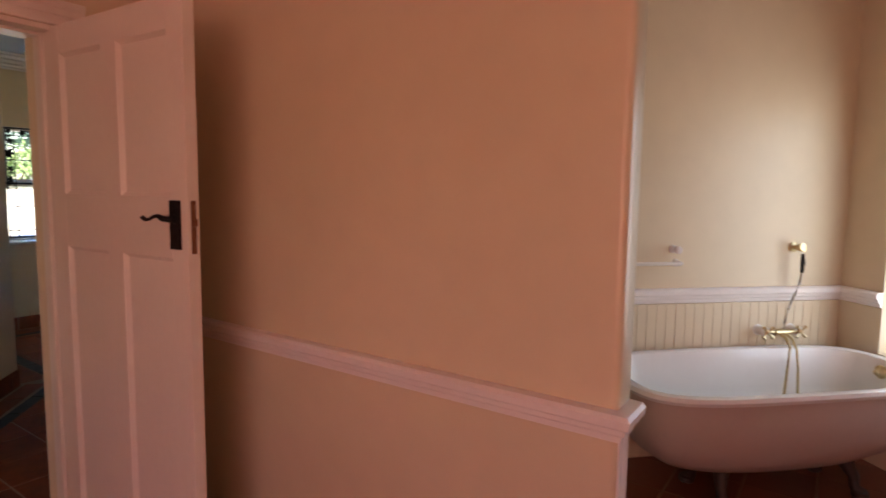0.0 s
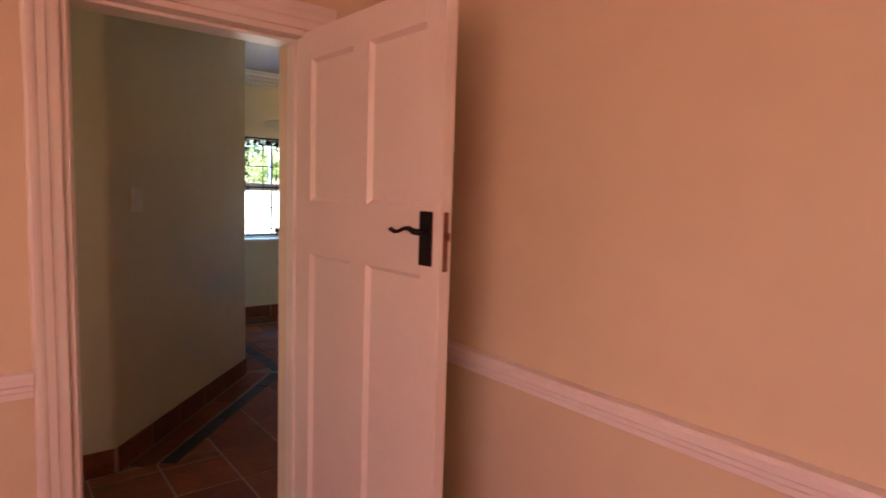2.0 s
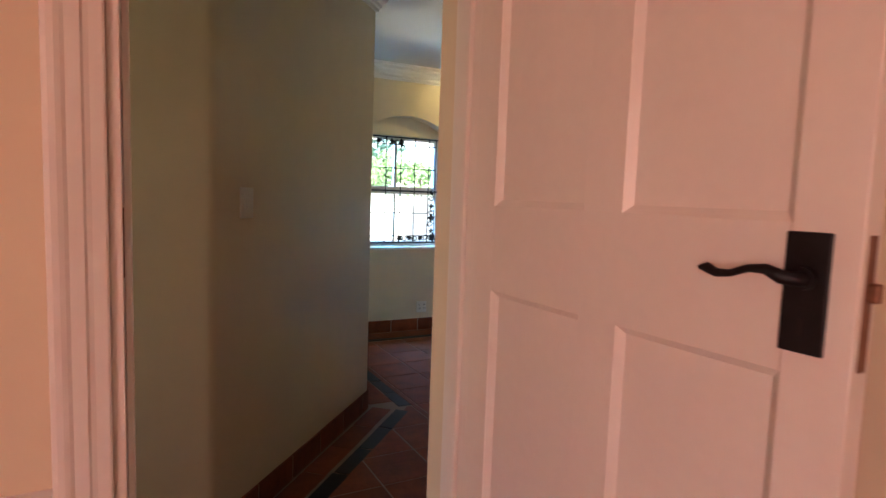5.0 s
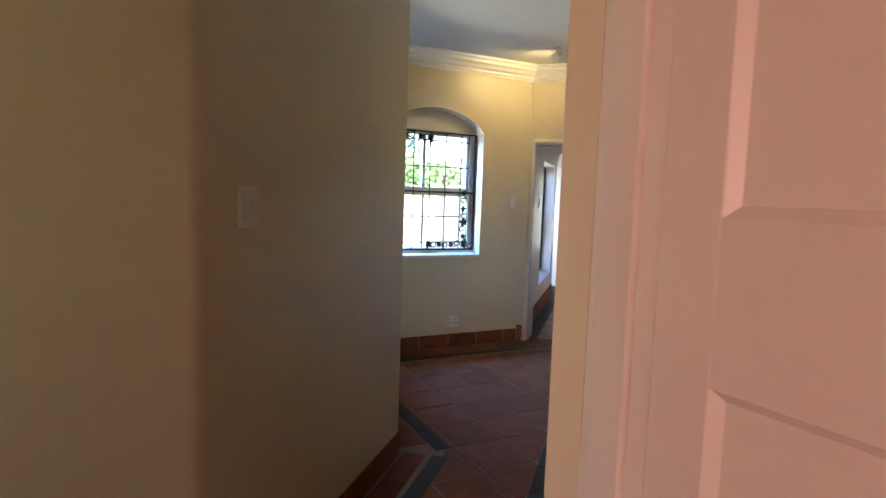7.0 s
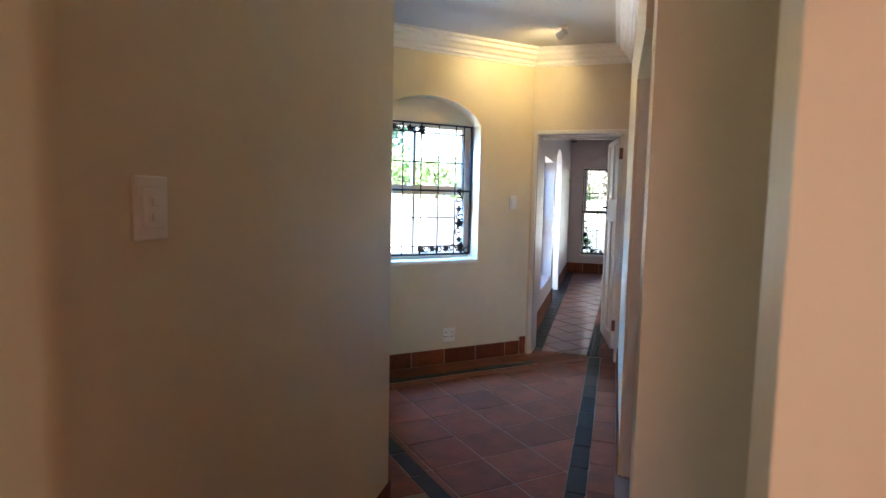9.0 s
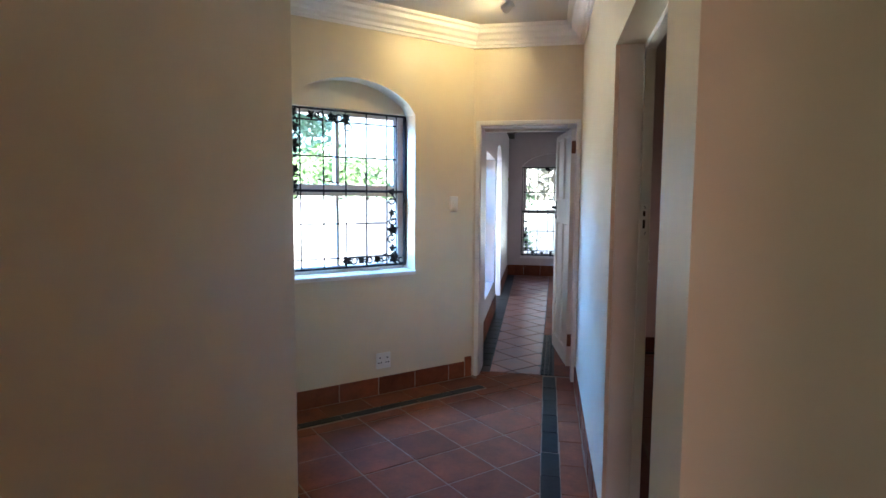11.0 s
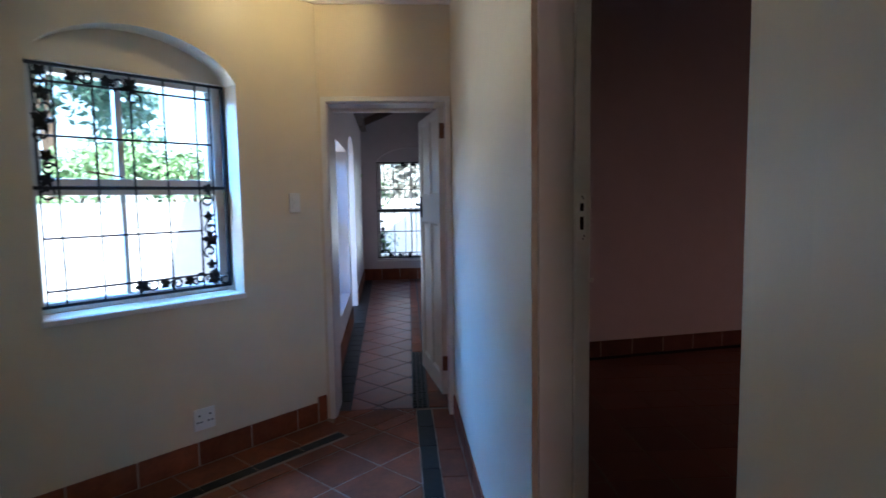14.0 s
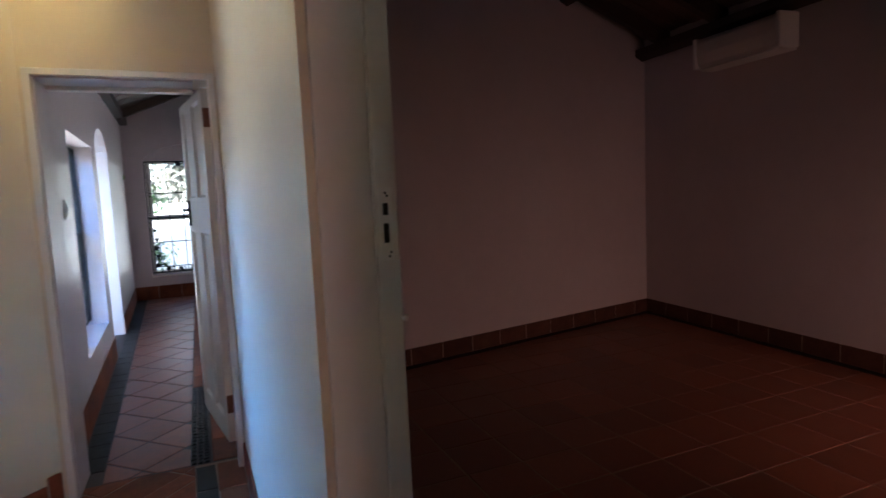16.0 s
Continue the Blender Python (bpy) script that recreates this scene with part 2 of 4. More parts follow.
def structure(name, bm, mat, label, smooth=False):
    return tagged(new(name, mesh_of(name, bm, mat, smooth)), label, name.split("_")[0], kind="structure")


def thing(name, label, category, m, group=""):
    ob = new(name)
    ob.empty_display_size = 0.1
    ob.matrix_world = m
    return tagged(ob, label, category, group)


def part(name, bm, mat, parent, label="", smooth=False):
    ob = new(name, mesh_of(name, bm, mat, smooth))
    ob.parent = parent
    return tagged(ob, label)


def wall(name, a, b, thick, z0, z1, mat, label, openings=()):
    """Wall whose visible face runs a-b; thick to the left of that line. openings: (u0, u1, z0, z1, crown)."""
    a, b = Vector(a), Vector(b)
    d = b - a
    m = Matrix.Translation((a.x, a.y, 0)) @ Matrix.Rotation(math.atan2(d.y, d.x), 4, "Z")
    bm = bmesh.new()
    lo, hi = min(0, thick), max(0, thick)
    u = 0.0
    for u0, u1, o0, o1, crown in sorted(openings):
        if u0 > u:
            box(bm, (u, lo, z0), (u0, hi, z1), m)
        if o0 > z0:
            box(bm, (u0, lo, z0), (u1, hi, o0), m)
        if crown > o1:
            n = 20
            for i in range(n):
                q0, q1 = i / n, (i + 1) / n
                h = [o1 + (crown - o1) * math.sqrt(max(0.0, 1 - (2 * q - 1) ** 2)) ** 1.4 for q in (q0, q1)]
                x0, x1 = u0 + (u1 - u0) * q0, u0 + (u1 - u0) * q1
                vs = [bm.verts.new(p) for p in ((x0, lo, h[0]), (x1, lo, h[1]), (x1, lo, z1), (x0, lo, z1),
                                                (x0, hi, h[0]), (x1, hi, h[1]), (x1, hi, z1), (x0, hi, z1))]
                for f in ((0, 1, 2, 3), (4, 7, 6, 5), (0, 4, 5, 1), (3, 2, 6, 7)):
                    bm.faces.new([vs[k] for k in f])
                bmesh.ops.transform(bm, matrix=m, verts=vs)
        else:
            box(bm, (u0, lo, o1), (u1, hi, z1), m)
        u = u1
    box(bm, (u, lo, z0), (d.length, hi, z1), m)
    return structure(name, bm, mat, label)


def clip(poly, planes):
    """Part of a plan polygon where nx * x + ny * y <= c for each (nx, ny, c)."""
    for nx, ny, c in planes:
        out = []
        for i, p in enumerate(poly):
            q = poly[(i + 1) % len(poly)]
            dp, dq = nx * p[0] + ny * p[1] - c, nx * q[0] + ny * q[1] - c
            if dp <= 0:
                out.append(p)
            if dp * dq < 0:
                k = dp / (dp - dq)
                out.append((p[0] + (q[0] - p[0]) * k, p[1] + (q[1] - p[1]) * k))
        poly = out
        if len(poly) < 3:
            return []
    return poly


def area_of(poly):
    return abs(sum(p[0] * q[1] - q[0] * p[1] for p, q in zip(poly, poly[1:] + poly[:1]))) / 2


def s_max(c):
    return (R2, -R2, c)


def s_min(c):
    return (-R2, R2, -c)


def r_max(c):
    return (R2, R2, c)


def r_min(c):
    return (-R2, -R2, -c)


# ---- structure: floors, walls, ceilings ----
H = 2.76            # ceiling of hall and bathroom
bm = bmesh.new()
box(bm, (-2.2, -2.7, -0.14), (10.6, 6.5, -0.0035))
box(bm, (-1.94, 0.0, -0.14), (0.2, 14.0, -0.0055), pose(0, 0, 0, 0, 0, -45))
floor = structure("floor", bm, GROUT, "bed of pale grout under the terracotta floor tiles")

# bathroom
bm = bmesh.new()
round_end = [(1.725 + 0.022 * (1 - math.cos(k * math.pi / 10)), -0.2 + 0.022 * (1 - math.sin(k * math.pi / 10))) for k in range(6)]
prism(bm, [(1.725, 1.868)] + round_end + [(1.825, -0.2), (1.84, -0.19), (1.945, 0.16), (1.945, 1.868)], 0, H)
structure("wall_bathroom_side", bm, PLASTER, "cream plaster bathroom wall with a white dado rail", True)
wall("wall_bathroom_door", (-2.0, 1.87), (1.725, 1.87), 0.235, 0, H, PLASTER, "cream plaster bathroom wall around the open door",
     [(2.515, 3.315, 0, 2.08, 0)])
wall("wall_bathroom_west", (-2.0, -2.5), (-2.0, 3.4), 0.2, 0, H, PLASTER, "plain cream plaster end wall with openings made for unseen lamps", [(0.04, 1.98, 0.9, 2.1, 0), (4.7, 5.44, 0.88, 2.12, 0)])
wall("wall_bathroom_back", (-2.0, -2.5), (3.1, -2.5), -0.2, 0, H, PLASTER, "plain cream plaster back wall of the bathroom")
wall("wall_bath_alcove", P(-0.02, 2.62), P(3.95, 2.62), 0.2, 0, H, PLASTER, "cream plaster wall behind the bath")
wall("wall_bath_window", P(3.57, 2.62), P(3.57, 0.0), 0.2, 0, H, PLASTER, "cream plaster wall with a window beside the bath",
     [(0.27, 1.3, 0.62, 2.05, 0)])
bm = bmesh.new()
prism(bm, [(1.296, 2.033), (1.3145, 2.033), (1.317, 2.1055), (1.725, 2.1055), (1.90, 2.05), (4.1, 2.05), (4.1, 2.215), (1.425, 2.215), (1.296, 2.115)], 0, H)
structure("wall_corridor_south", bm, PLASTER, "cream plaster corridor wall with a splayed edge")

# hall and corridor
# rounded plaster corners either end of the diagonal wall
DIAG = (Vector((1.925, 4.27)) - Vector((0.815, 3.04))).normalized()
turn = math.atan2(-DIAG.x, DIAG.y)
bm = bmesh.new()
rad = 0.022 / math.tan((turn + math.pi / 2) / 2)
arc = [(-math.pi / 2) + (turn + math.pi / 2) * k / 8 for k in range(9)]
prism(bm, [(0.793 + rad * math.cos(q), 3.04 + rad + rad * math.sin(q)) for q in arc] + [(0.795, 3.2), (0.75, 3.25)], 0, H)
structure("wall_corner_corridor", bm, PLASTER, "rounded cream plaster corner of the corridor", True)
bm = bmesh.new()
rad = 0.02 / math.tan(-turn / 2)
arc = [turn * (1 - k / 8) for k in range(9)]
prism(bm, [(1.925 - rad + rad * math.cos(q), 4.29 + rad * math.sin(q)) for q in arc] + [(1.75, 4.30), (1.75, 4.22)], 0, H)
structure("wall_corner_hall", bm, PLASTER, "rounded cream plaster corner of the hall", True)
wall("wall_corridor_north", (-2.0, 3.04), (0.793, 3.04), 0.3, 0, H, PLASTER, "cream plaster corridor wall facing the bathroom")
wall("wall_hall_diagonal", Vector((0.815, 3.04)) + DIAG * 0.022, Vector((1.925, 4.27)) - DIAG * 0.02, 0.3, 0, H, PLASTER, "cream plaster diagonal wall with a light switch")
wall("wall_hall_west", (1.925, 4.29), (1.925, 6.235), 0.3, 0, H, PLASTER, "cream plaster side wall of the hall")
wall("wall_window", (1.6, 6.235), (4.089, 6.235), 0.33, 0, H, PLASTER, "cream plaster wall with an arched window recess",
     [(0.975, 1.945, 0.905, 2.06, 2.27)])
wall("wall_passage_door", P(-1.517, 7.3), P(-0.63, 7.3), 0.3, 0, H + 0.4, PLASTER, "cream plaster wall around the passage door",
     [(0.050, 0.802, 0, 2.025, 0)])
wall("wall_passage_side", P(-0.638, 4.21), P(-0.690, 7.6), -0.135, 0, 5.0, PLASTER, "cream plaster wall with a doorway to the dark room",
     [(0.0, 0.875, 0, 2.04, 0)])
# opening cut only to hold the dark room's red fill lamp
wall("wall_corridor_east", P(-0.613, 3.867), P(3.9, 3.867), 0.24, 0, 5.0, PLASTER, "cream plaster corridor wall in shade", [(2.6, 3.5, 0.55, 1.3, 0)])
bm = bmesh.new()
prism(bm, [tuple(P(-0.613, 4.107)), tuple(P(-0.613, 4.21)), tuple(P(-0.50, 4.21)), tuple(P(-0.50, 4.107))], 0, 5.0)
structure("wall_pier", bm, PLASTER, "cream plaster pier beside the open doorway")

hall_plan = [(-2.0, 1.95), (4.1, 1.95), tuple(P(1.5, 4.0)), tuple(P(-0.5, 4.0)), tuple(P(-0.5, 7.55)), tuple(P(-1.75, 7.55)),
             (4.0, 6.5), (1.75, 6.5), (1.75, 4.2), (0.6, 3.35), (-2.0, 3.35)]
bm = bmesh.new()
prism(bm, hall_plan, H, H + 0.12)
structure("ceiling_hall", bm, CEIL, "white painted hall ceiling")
bm = bmesh.new()
box(bm, (-2.2, -2.7, H), (5.0, 1.949, H + 0.12))
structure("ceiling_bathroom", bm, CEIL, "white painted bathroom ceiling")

# far passage
FAR_A, FAR_B = P(-1.53, 7.6), P(-1.76, 13.7)
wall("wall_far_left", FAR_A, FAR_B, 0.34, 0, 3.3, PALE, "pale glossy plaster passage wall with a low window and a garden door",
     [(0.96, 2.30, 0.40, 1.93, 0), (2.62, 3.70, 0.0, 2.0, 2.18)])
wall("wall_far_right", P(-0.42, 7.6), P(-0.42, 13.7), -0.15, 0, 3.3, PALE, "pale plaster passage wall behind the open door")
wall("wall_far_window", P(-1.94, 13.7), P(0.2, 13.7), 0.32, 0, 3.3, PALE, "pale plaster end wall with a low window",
     [(0.43, 1.62, 0.36, 2.05, 2.3)])
# boards of the passage ceiling rise from the garden wall; the shading roof above is steeper
rise = Matrix(((1, 0, 0, 0), (0, 1, 0, 0), (0.43, 0, 1, 0), (0, 0, 0, 1)))
bm = bmesh.new()
for i in range(42):
    box(bm, (-0.35, i * 0.15, 0.004 * (i % 2)), (1.7, i * 0.15 + 0.144, 0.05), turned(2.66, -1.715, 7.55) @ rise)
structure("ceiling_passage", bm, BOARDS, "dark sloping boarded passage ceiling")
# unseen roof added: its pitch and eave shade the far garden wall and passage
bm = bmesh.new()
steep = Matrix(((1, 0, 0, 0), (0, 1, 0, 0), (0.70, 0, 1, 0), (0, 0, 0, 1)))
box(bm, (-0.95, 0, 0), (2.9, 6.6, 0.12), turned(3.30, -2.35, 7.62) @ steep)
structure("roof_passage", bm, TERRA_BED, "unseen steep roof plane added to shade the far wall and passage")

# dark room
K, L, R = Vector((9.0, 3.8)), Vector((5.50, 6.245)), Vector((5.41, 0.6))
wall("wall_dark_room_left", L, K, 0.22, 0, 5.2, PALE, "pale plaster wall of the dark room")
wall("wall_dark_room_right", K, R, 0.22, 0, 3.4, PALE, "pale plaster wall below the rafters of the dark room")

# ---- ceiling of the dark room: rafters and boards rising from the low wall plate ----
low_dir = (R - K).normalized()
up_dir = Vector((-low_dir.y, low_dir.x))
if up_dir.dot(L - K) < 0:
    up_dir = -up_dir
SLOPE = 0.40
roof_m = Matrix(((low_dir.x, up_dir.x, 0, K.x), (low_dir.y, up_dir.y, 0, K.y), (0, SLOPE, 1, 2.80), (0, 0, 0, 1)))
bm = bmesh.new()
for i in range(36):
    box(bm, (-0.4 + i * 0.18, -0.4, 0.10 + 0.004 * (i % 3)), (-0.4 + i * 0.18 + 0.172, 5.6, 0.13), roof_m)
structure("ceiling_dark_room", bm, BOARDS, "dark wooden boards of the sloping roof")
bm = bmesh.new()
for i in range(9):
    box(bm, (-0.4 + i * 0.72, -0.3, -0.06), (-0.33 + i * 0.72, 5.6, 0.098), roof_m)
for j in (0.04, 1.1, 2.2, 3.3):
    box(bm, (-0.4, j, -0.13), (5.9, j + 0.1, -0.058), roof_m)
structure("ceiling_rafters", bm, WOOD, "dark timber rafters and purlins of the sloping roof")
# unseen slab added to stop daylight leaking between the boards
bm = bmesh.new()
box(bm, (-0.5, -0.5, 0.14), (6.2, 5.9, 0.22), roof_m)
structure("roof", bm, WOOD, "plain roof over the dark room")

# ---- garden ----
bm = bmesh.new()
box(bm, (-300, -300, -0.4), (300, 300, -0.15))
structure("ground", bm, GROUND, "pale dry paved garden ground around the house")
WHITE_WALL_TOP = 1.42
for nm, a, b in (("wall_garden", (-9.0, 9.9), (6.96, 9.9)), ("wall_garden_far", tuple(P(-6.0, 17.6)), tuple(P(7.0, 17.6)))):
    wall(nm, a, b, 0.22, -0.2, WHITE_WALL_TOP, WHITEWASH, "sunlit whitewashed garden wall")


def leaf_cloud(seed, blobs, count, size):
    """Mesh data of many small folded leaves round a few uneven clumps."""
    rnd = random.Random(seed)
    vs, fs = [], []
    for _ in range(count):
        cx, cy, cz, rad, squash = rnd.choice(blobs)
        d = Vector((rnd.gauss(0, 1), rnd.gauss(0, 1), rnd.gauss(0, 1))).normalized()
        k = rad * (0.55 + 0.5 * rnd.random() ** 0.5)
        p = Vector((cx + d.x * k, cy + d.y * k, cz + d.z * k * squash))
        n = (d + Vector((rnd.gauss(0, 0.5), rnd.gauss(0, 0.5), rnd.gauss(0, 0.5) + 0.3))).normalized()
        t = n.cross(Vector((rnd.random() - 0.5, rnd.random() - 0.5, rnd.random() - 0.5))).normalized()
        b = n.cross(t)
        h = size * (0.6 + 0.8 * rnd.random())
        i = len(vs)
        for q in (p - t * h, p + b * h * 0.45 + n * h * 0.15, p + t * h, p - b * h * 0.45 + n * h * 0.15):
            vs.append(tuple(q))
        fs += [(i, i + 1, i + 2), (i, i + 2, i + 3)]
    return vs, fs


def shrub(name, label, place, seed, blobs, count, size, mat, trunk=None):
    ob = thing(name, label, name.replace("_", " "), Matrix.Translation(place), "plants behind the garden wall")
    me = bpy.data.meshes.new("crown")
    me.from_pydata(*(lambda a, b: (a, [], b))(*leaf_cloud(seed, blobs, count, size)))
    me.materials.append(mat)
    crown = new("crown", me)
    crown.parent = ob
    bm = bmesh.new()
    rnd = random.Random(seed + 7)
    h = trunk or 0.7
    base = [(0, 0, -0.02), (0.04, 0.02, h * 0.4), (0.02, 0.06, h * 0.75), (0.08, 0.03, h)]
    tube(bm, base, 0.05 + 0.03 * h, 8, taper=(1.3, 1.0, 0.8, 0.5))
    for _ in range(5):
        cx, cy, cz, rad, _q = rnd.choice(blobs)
        tube(bm, [base[2], (cx * 0.4, cy * 0.4, (h * 0.75 + cz) / 2), (cx * 0.8, cy * 0.8, cz)], 0.03 + 0.012 * h, 6, taper=(1, 0.7, 0.3))
    part("trunk", bm, BARK, ob, "rough brown trunk with branching limbs", True)
    return ob


def blobs_of(seed, n, w, d, h0, h1, rad):
    rnd = random.Random(seed)
    return [(rnd.uniform(-w, w), rnd.uniform(-d, d), rnd.uniform(h0, h1), rad * rnd.uniform(0.6, 1.25), rnd.uniform(0.6, 0.95)) for _ in range(n)]


for i, (x, y, top) in enumerate(((-2.6, 11.4, 2.3), (-0.2, 11.2, 2.2), (1.9, 11.5, 2.35), (3.9, 11.3, 2.15), (5.9, 11.5, 2.3), (7.8, 11.6, 2.3))):
    shrub("garden_bush", "sunlit leafy green bush behind the white wall", (x, y, -0.15), 20 + i,
          blobs_of(40 + i, 16, 1.2, 0.5, 0.6, top, 0.42), 2600, 0.055, LEAF)
shrub("shade_tree", "tall dark-leaved garden tree with open crown", (0.6, 14.0, -0.15), 3, blobs_of(5, 26, 2.0, 1.2, 2.2, 5.4, 0.7), 5200, 0.10, LEAF_DARK, 3.0)
shrub("shade_tree", "tall dark-leaved garden tree with open crown", (4.9, 15.0, -0.15), 4, blobs_of(6, 26, 1.7, 1.2, 2.6, 5.2, 0.65), 4600, 0.10, LEAF_DARK, 3.0)
for i, (sx, rr) in enumerate(((-3.6, 19.2), (-1.9, 19.0), (-0.2, 19.3), (1.8, 19.2))):
    p = P(sx, rr)
    shrub("thatch_palm", "dry grey-green palm behind the white wall", (p.x, p.y, -0.15), 60 + i,
          blobs_of(70 + i, 14, 0.9, 0.7, 1.2, 3.4, 0.5), 1800, 0.10, THATCH, 1.4)


# ---- fixed trim ----
DADO = [(0, 0), (0.012, 0.004), (0.016, 0.022), (0.026, 0.030), (0.030, 0.044), (0.040, 0.052), (0.044, 0.074), (0.034, 0.084), (0, 0.086)]
bm = bmesh.new()
Z = 0.832
sweep(bm, DADO, (1.725, -0.2), (1.725, 1.87), Z, (-1, 0), mitre=(1, -1))
sweep(bm, DADO, (1.725, -0.2), (1.83, -0.2), Z, (0, -1), mitre=(1, 0.0))
sweep(bm, DADO, (-2.0, 1.87), (0.4225, 1.87), Z, (0, -1))
sweep(bm, DADO, (1.41, 1.87), (1.725, 1.87), Z, (0, -1), mitre=(0, -1))
sweep(bm, DADO, P(-0.02, 2.62), P(3.57, 2.62), Z + 0.04, (-R2, -R2), mitre=(0, -1))
sweep(bm, DADO, P(3.57, 2.62), P(3.57, 2.352), Z + 0.04, (-R2, R2), mitre=(-1, 0))
box(bm, (1.772, -0.2075, 0.0), (1.806, -0.2005, Z), bevel=0.002)
box(bm, (1.734, -0.2065, 0.0), (1.768, -0.2005, Z), bevel=0.002)
structure("trim_dado_rail", bm, TRIM, "moulded white dado rail around the bathroom")

CORNICE = [(0, 0), (0.014, 0), (0.018, 0.018), (0.032, 0.022), (0.036, 0.044), (0.060, 0.056), (0.074, 0.080), (0.098, 0.094), (0.104, 0.120),
           (0.132, 0.126), (0.138, 0.148), (0, 0.148)]
ZC = H - 0.146
bm = bmesh.new()
sweep(bm, CORNICE, (1.925, 6.235), (4.089, 6.235), ZC, (0, -1), mitre=(-1, -0.414))
sweep(bm, CORNICE, P(-1.517, 7.3), P(-0.63, 7.3), ZC, (-R2, -R2), mitre=(-0.414, -1))
sweep(bm, CORNICE, P(-0.633, 3.867), P(-0.685, 7.3), ZC, (-R2, R2), mitre=(0.414, -1))
sweep(bm, CORNICE, (1.925, 4.27), (1.925, 6.235), ZC, (1, 0), mitre=(0.414, -1))
sweep(bm, CORNICE, (0.815, 3.04), (1.925, 4.27), ZC, (R2, -R2), mitre=(0.414, 0.414))
structure("trim_cornice", bm, TRIM, "stepped white plaster cornice under the hall ceiling")

CASING = [(0, 0), (0, 0.011), (0.004, 0.014), (0.024, 0.016), (0.032, 0.019), (0.036, 0.024), (0.058, 0.026), (0.064, 0.030), (0.072, 0.033), (0.082, 0.033), (0.090, 0.029), (0.092, 0.020), (0.092, 0)]


def bathroom_frame():
    """Casing, lining and stops of the bathroom doorway."""
    x0, x1, top, y = 0.515, 1.315, 2.08, 1.869
    ob = thing("door_frame", "white painted moulded door frame in the bathroom wall", "door frame", pose(0, 0, 0))
    bm = bmesh.new()
    prism(bm, [(x0 - w, y - t) for w, t in CASING], 0, top)
    part("casing", bm, GLOSS, ob)
    bm = bmesh.new()
    prism(bm, [(x1 + w, y - t) for w, t in CASING], 0, top)
    part("casing", bm, GLOSS, ob)
    bm = bmesh.new()
    ends = [[bm.verts.new((x, y - t, top + w)) for w, t in CASING] for x in (x0 - 0.092, x1 + 0.092)]
    n = len(CASING)
    for i in range(n):
        bm.faces.new((ends[0][i], ends[0][(i + 1) % n], ends[1][(i + 1) % n], ends[1][i]))
    bm.faces.new(ends[0])
    bm.faces.new(ends[1][::-1])
    part("casing", bm, GLOSS, ob)
    for lo, hi in (((x0, 1.872, 0), (x0 + 0.022, 2.108, top)), ((x1 - 0.022, 1.872, 0), (x1, 2.030, top)), ((x0 + 0.022, 1.872, top - 0.022), (x1 - 0.022, 2.108, top))):
        bm = bmesh.new()
        box(bm, lo, hi, bevel=0.003)
        part("lining", bm, GLOSS, ob)
    for lo, hi in (((x0 + 0.0225, 1.935, 0), (x0 + 0.036, 2.0, top - 0.022)), ((x1 - 0.036, 1.935, 0), (x1 - 0.0225, 2.0, top - 0.022)),
                   ((x0 + 0.036, 1.935, top - 0.036), (x1 - 0.036, 2.0, top - 0.0225))):
        bm = bmesh.new()
        box(bm, lo, hi, bevel=0.003)
        part("door_stop", bm, GLOSS, ob)
    bm = bmesh.new()
    box(bm, (x0 + 0.0205, 1.885, 1.29), (x0 + 0.0235, 1.91, 1.42), bevel=0.001)
    part("strike_plate", bm, BRONZE, ob, "small brown metal strike plate")
    return ob


bathroom_frame()


# ---- doors ----
def panel_plate(bm, u0, u1, z0, z1, face, back, slope, depth):
    """Sunk panel with sloping margins on one face (at y = face) of a leaf, facing away from back."""
    sign = 1 if face < back else -1
    rings = []
    for inset, sink in ((0.0, 0.002), (slope, depth)):
        rings.append([bm.verts.new((u, face + sign * sink, z)) for u, z in
                      ((u0 + inset, z0 + inset), (u1 - inset, z0 + inset), (u1 - inset, z1 - inset), (u0 + inset, z1 - inset))])
    for i in range(4):
        bm.faces.new((rings[0][i], rings[0][(i + 1) % 4], rings[1][(i + 1) % 4], rings[1][i]))
    bm.faces.new(rings[1])


def four_panel_door(name, label, m, width, height=2.03, slope=0.014, bottom=0.012):
    """Leaf with its hinge edge at the local origin, x along its width, y through its thickness."""
    ob = thing(name, label, "door", m)
    th, st, mid = 0.042, 0.086, 0.094
    half = (width - 2 * st - mid) / 2
    cols = ((st, st + half), (st + half + mid, width - st))
    rows = ((0.21, 1.243), (1.443, 1.966))
    for u0, u1 in ((0, st), (width - st, width)):
        bm = bmesh.new()
        box(bm, (u0, 0, bottom), (u1, th, height), bevel=0.0025)
        part("stile", bm, GLOSS, ob)
    for z0, z1 in ((bottom, rows[0][0]), (rows[0][1], rows[1][0]), (rows[1][1], height)):
        bm = bmesh.new()
        box(bm, (st, 0.0005, z0), (width - st, th - 0.0005, z1))
        part("rail", bm, GLOSS, ob)
    for z0, z1 in rows:
        bm = bmesh.new()
        box(bm, (cols[0][1], 0.0005, z0), (cols[1][0], th - 0.0005, z1))
        part("muntin", bm, GLOSS, ob)
        for u0, u1 in cols:
            bm = bmesh.new()
            panel_plate(bm, u0, u1, z0, z1, 0.0, th, slope, 0.014)
            panel_plate(bm, u0, u1, z0, z1, th, 0.0, slope, 0.014)
            part("panel", bm, GLOSS, ob)
    return ob


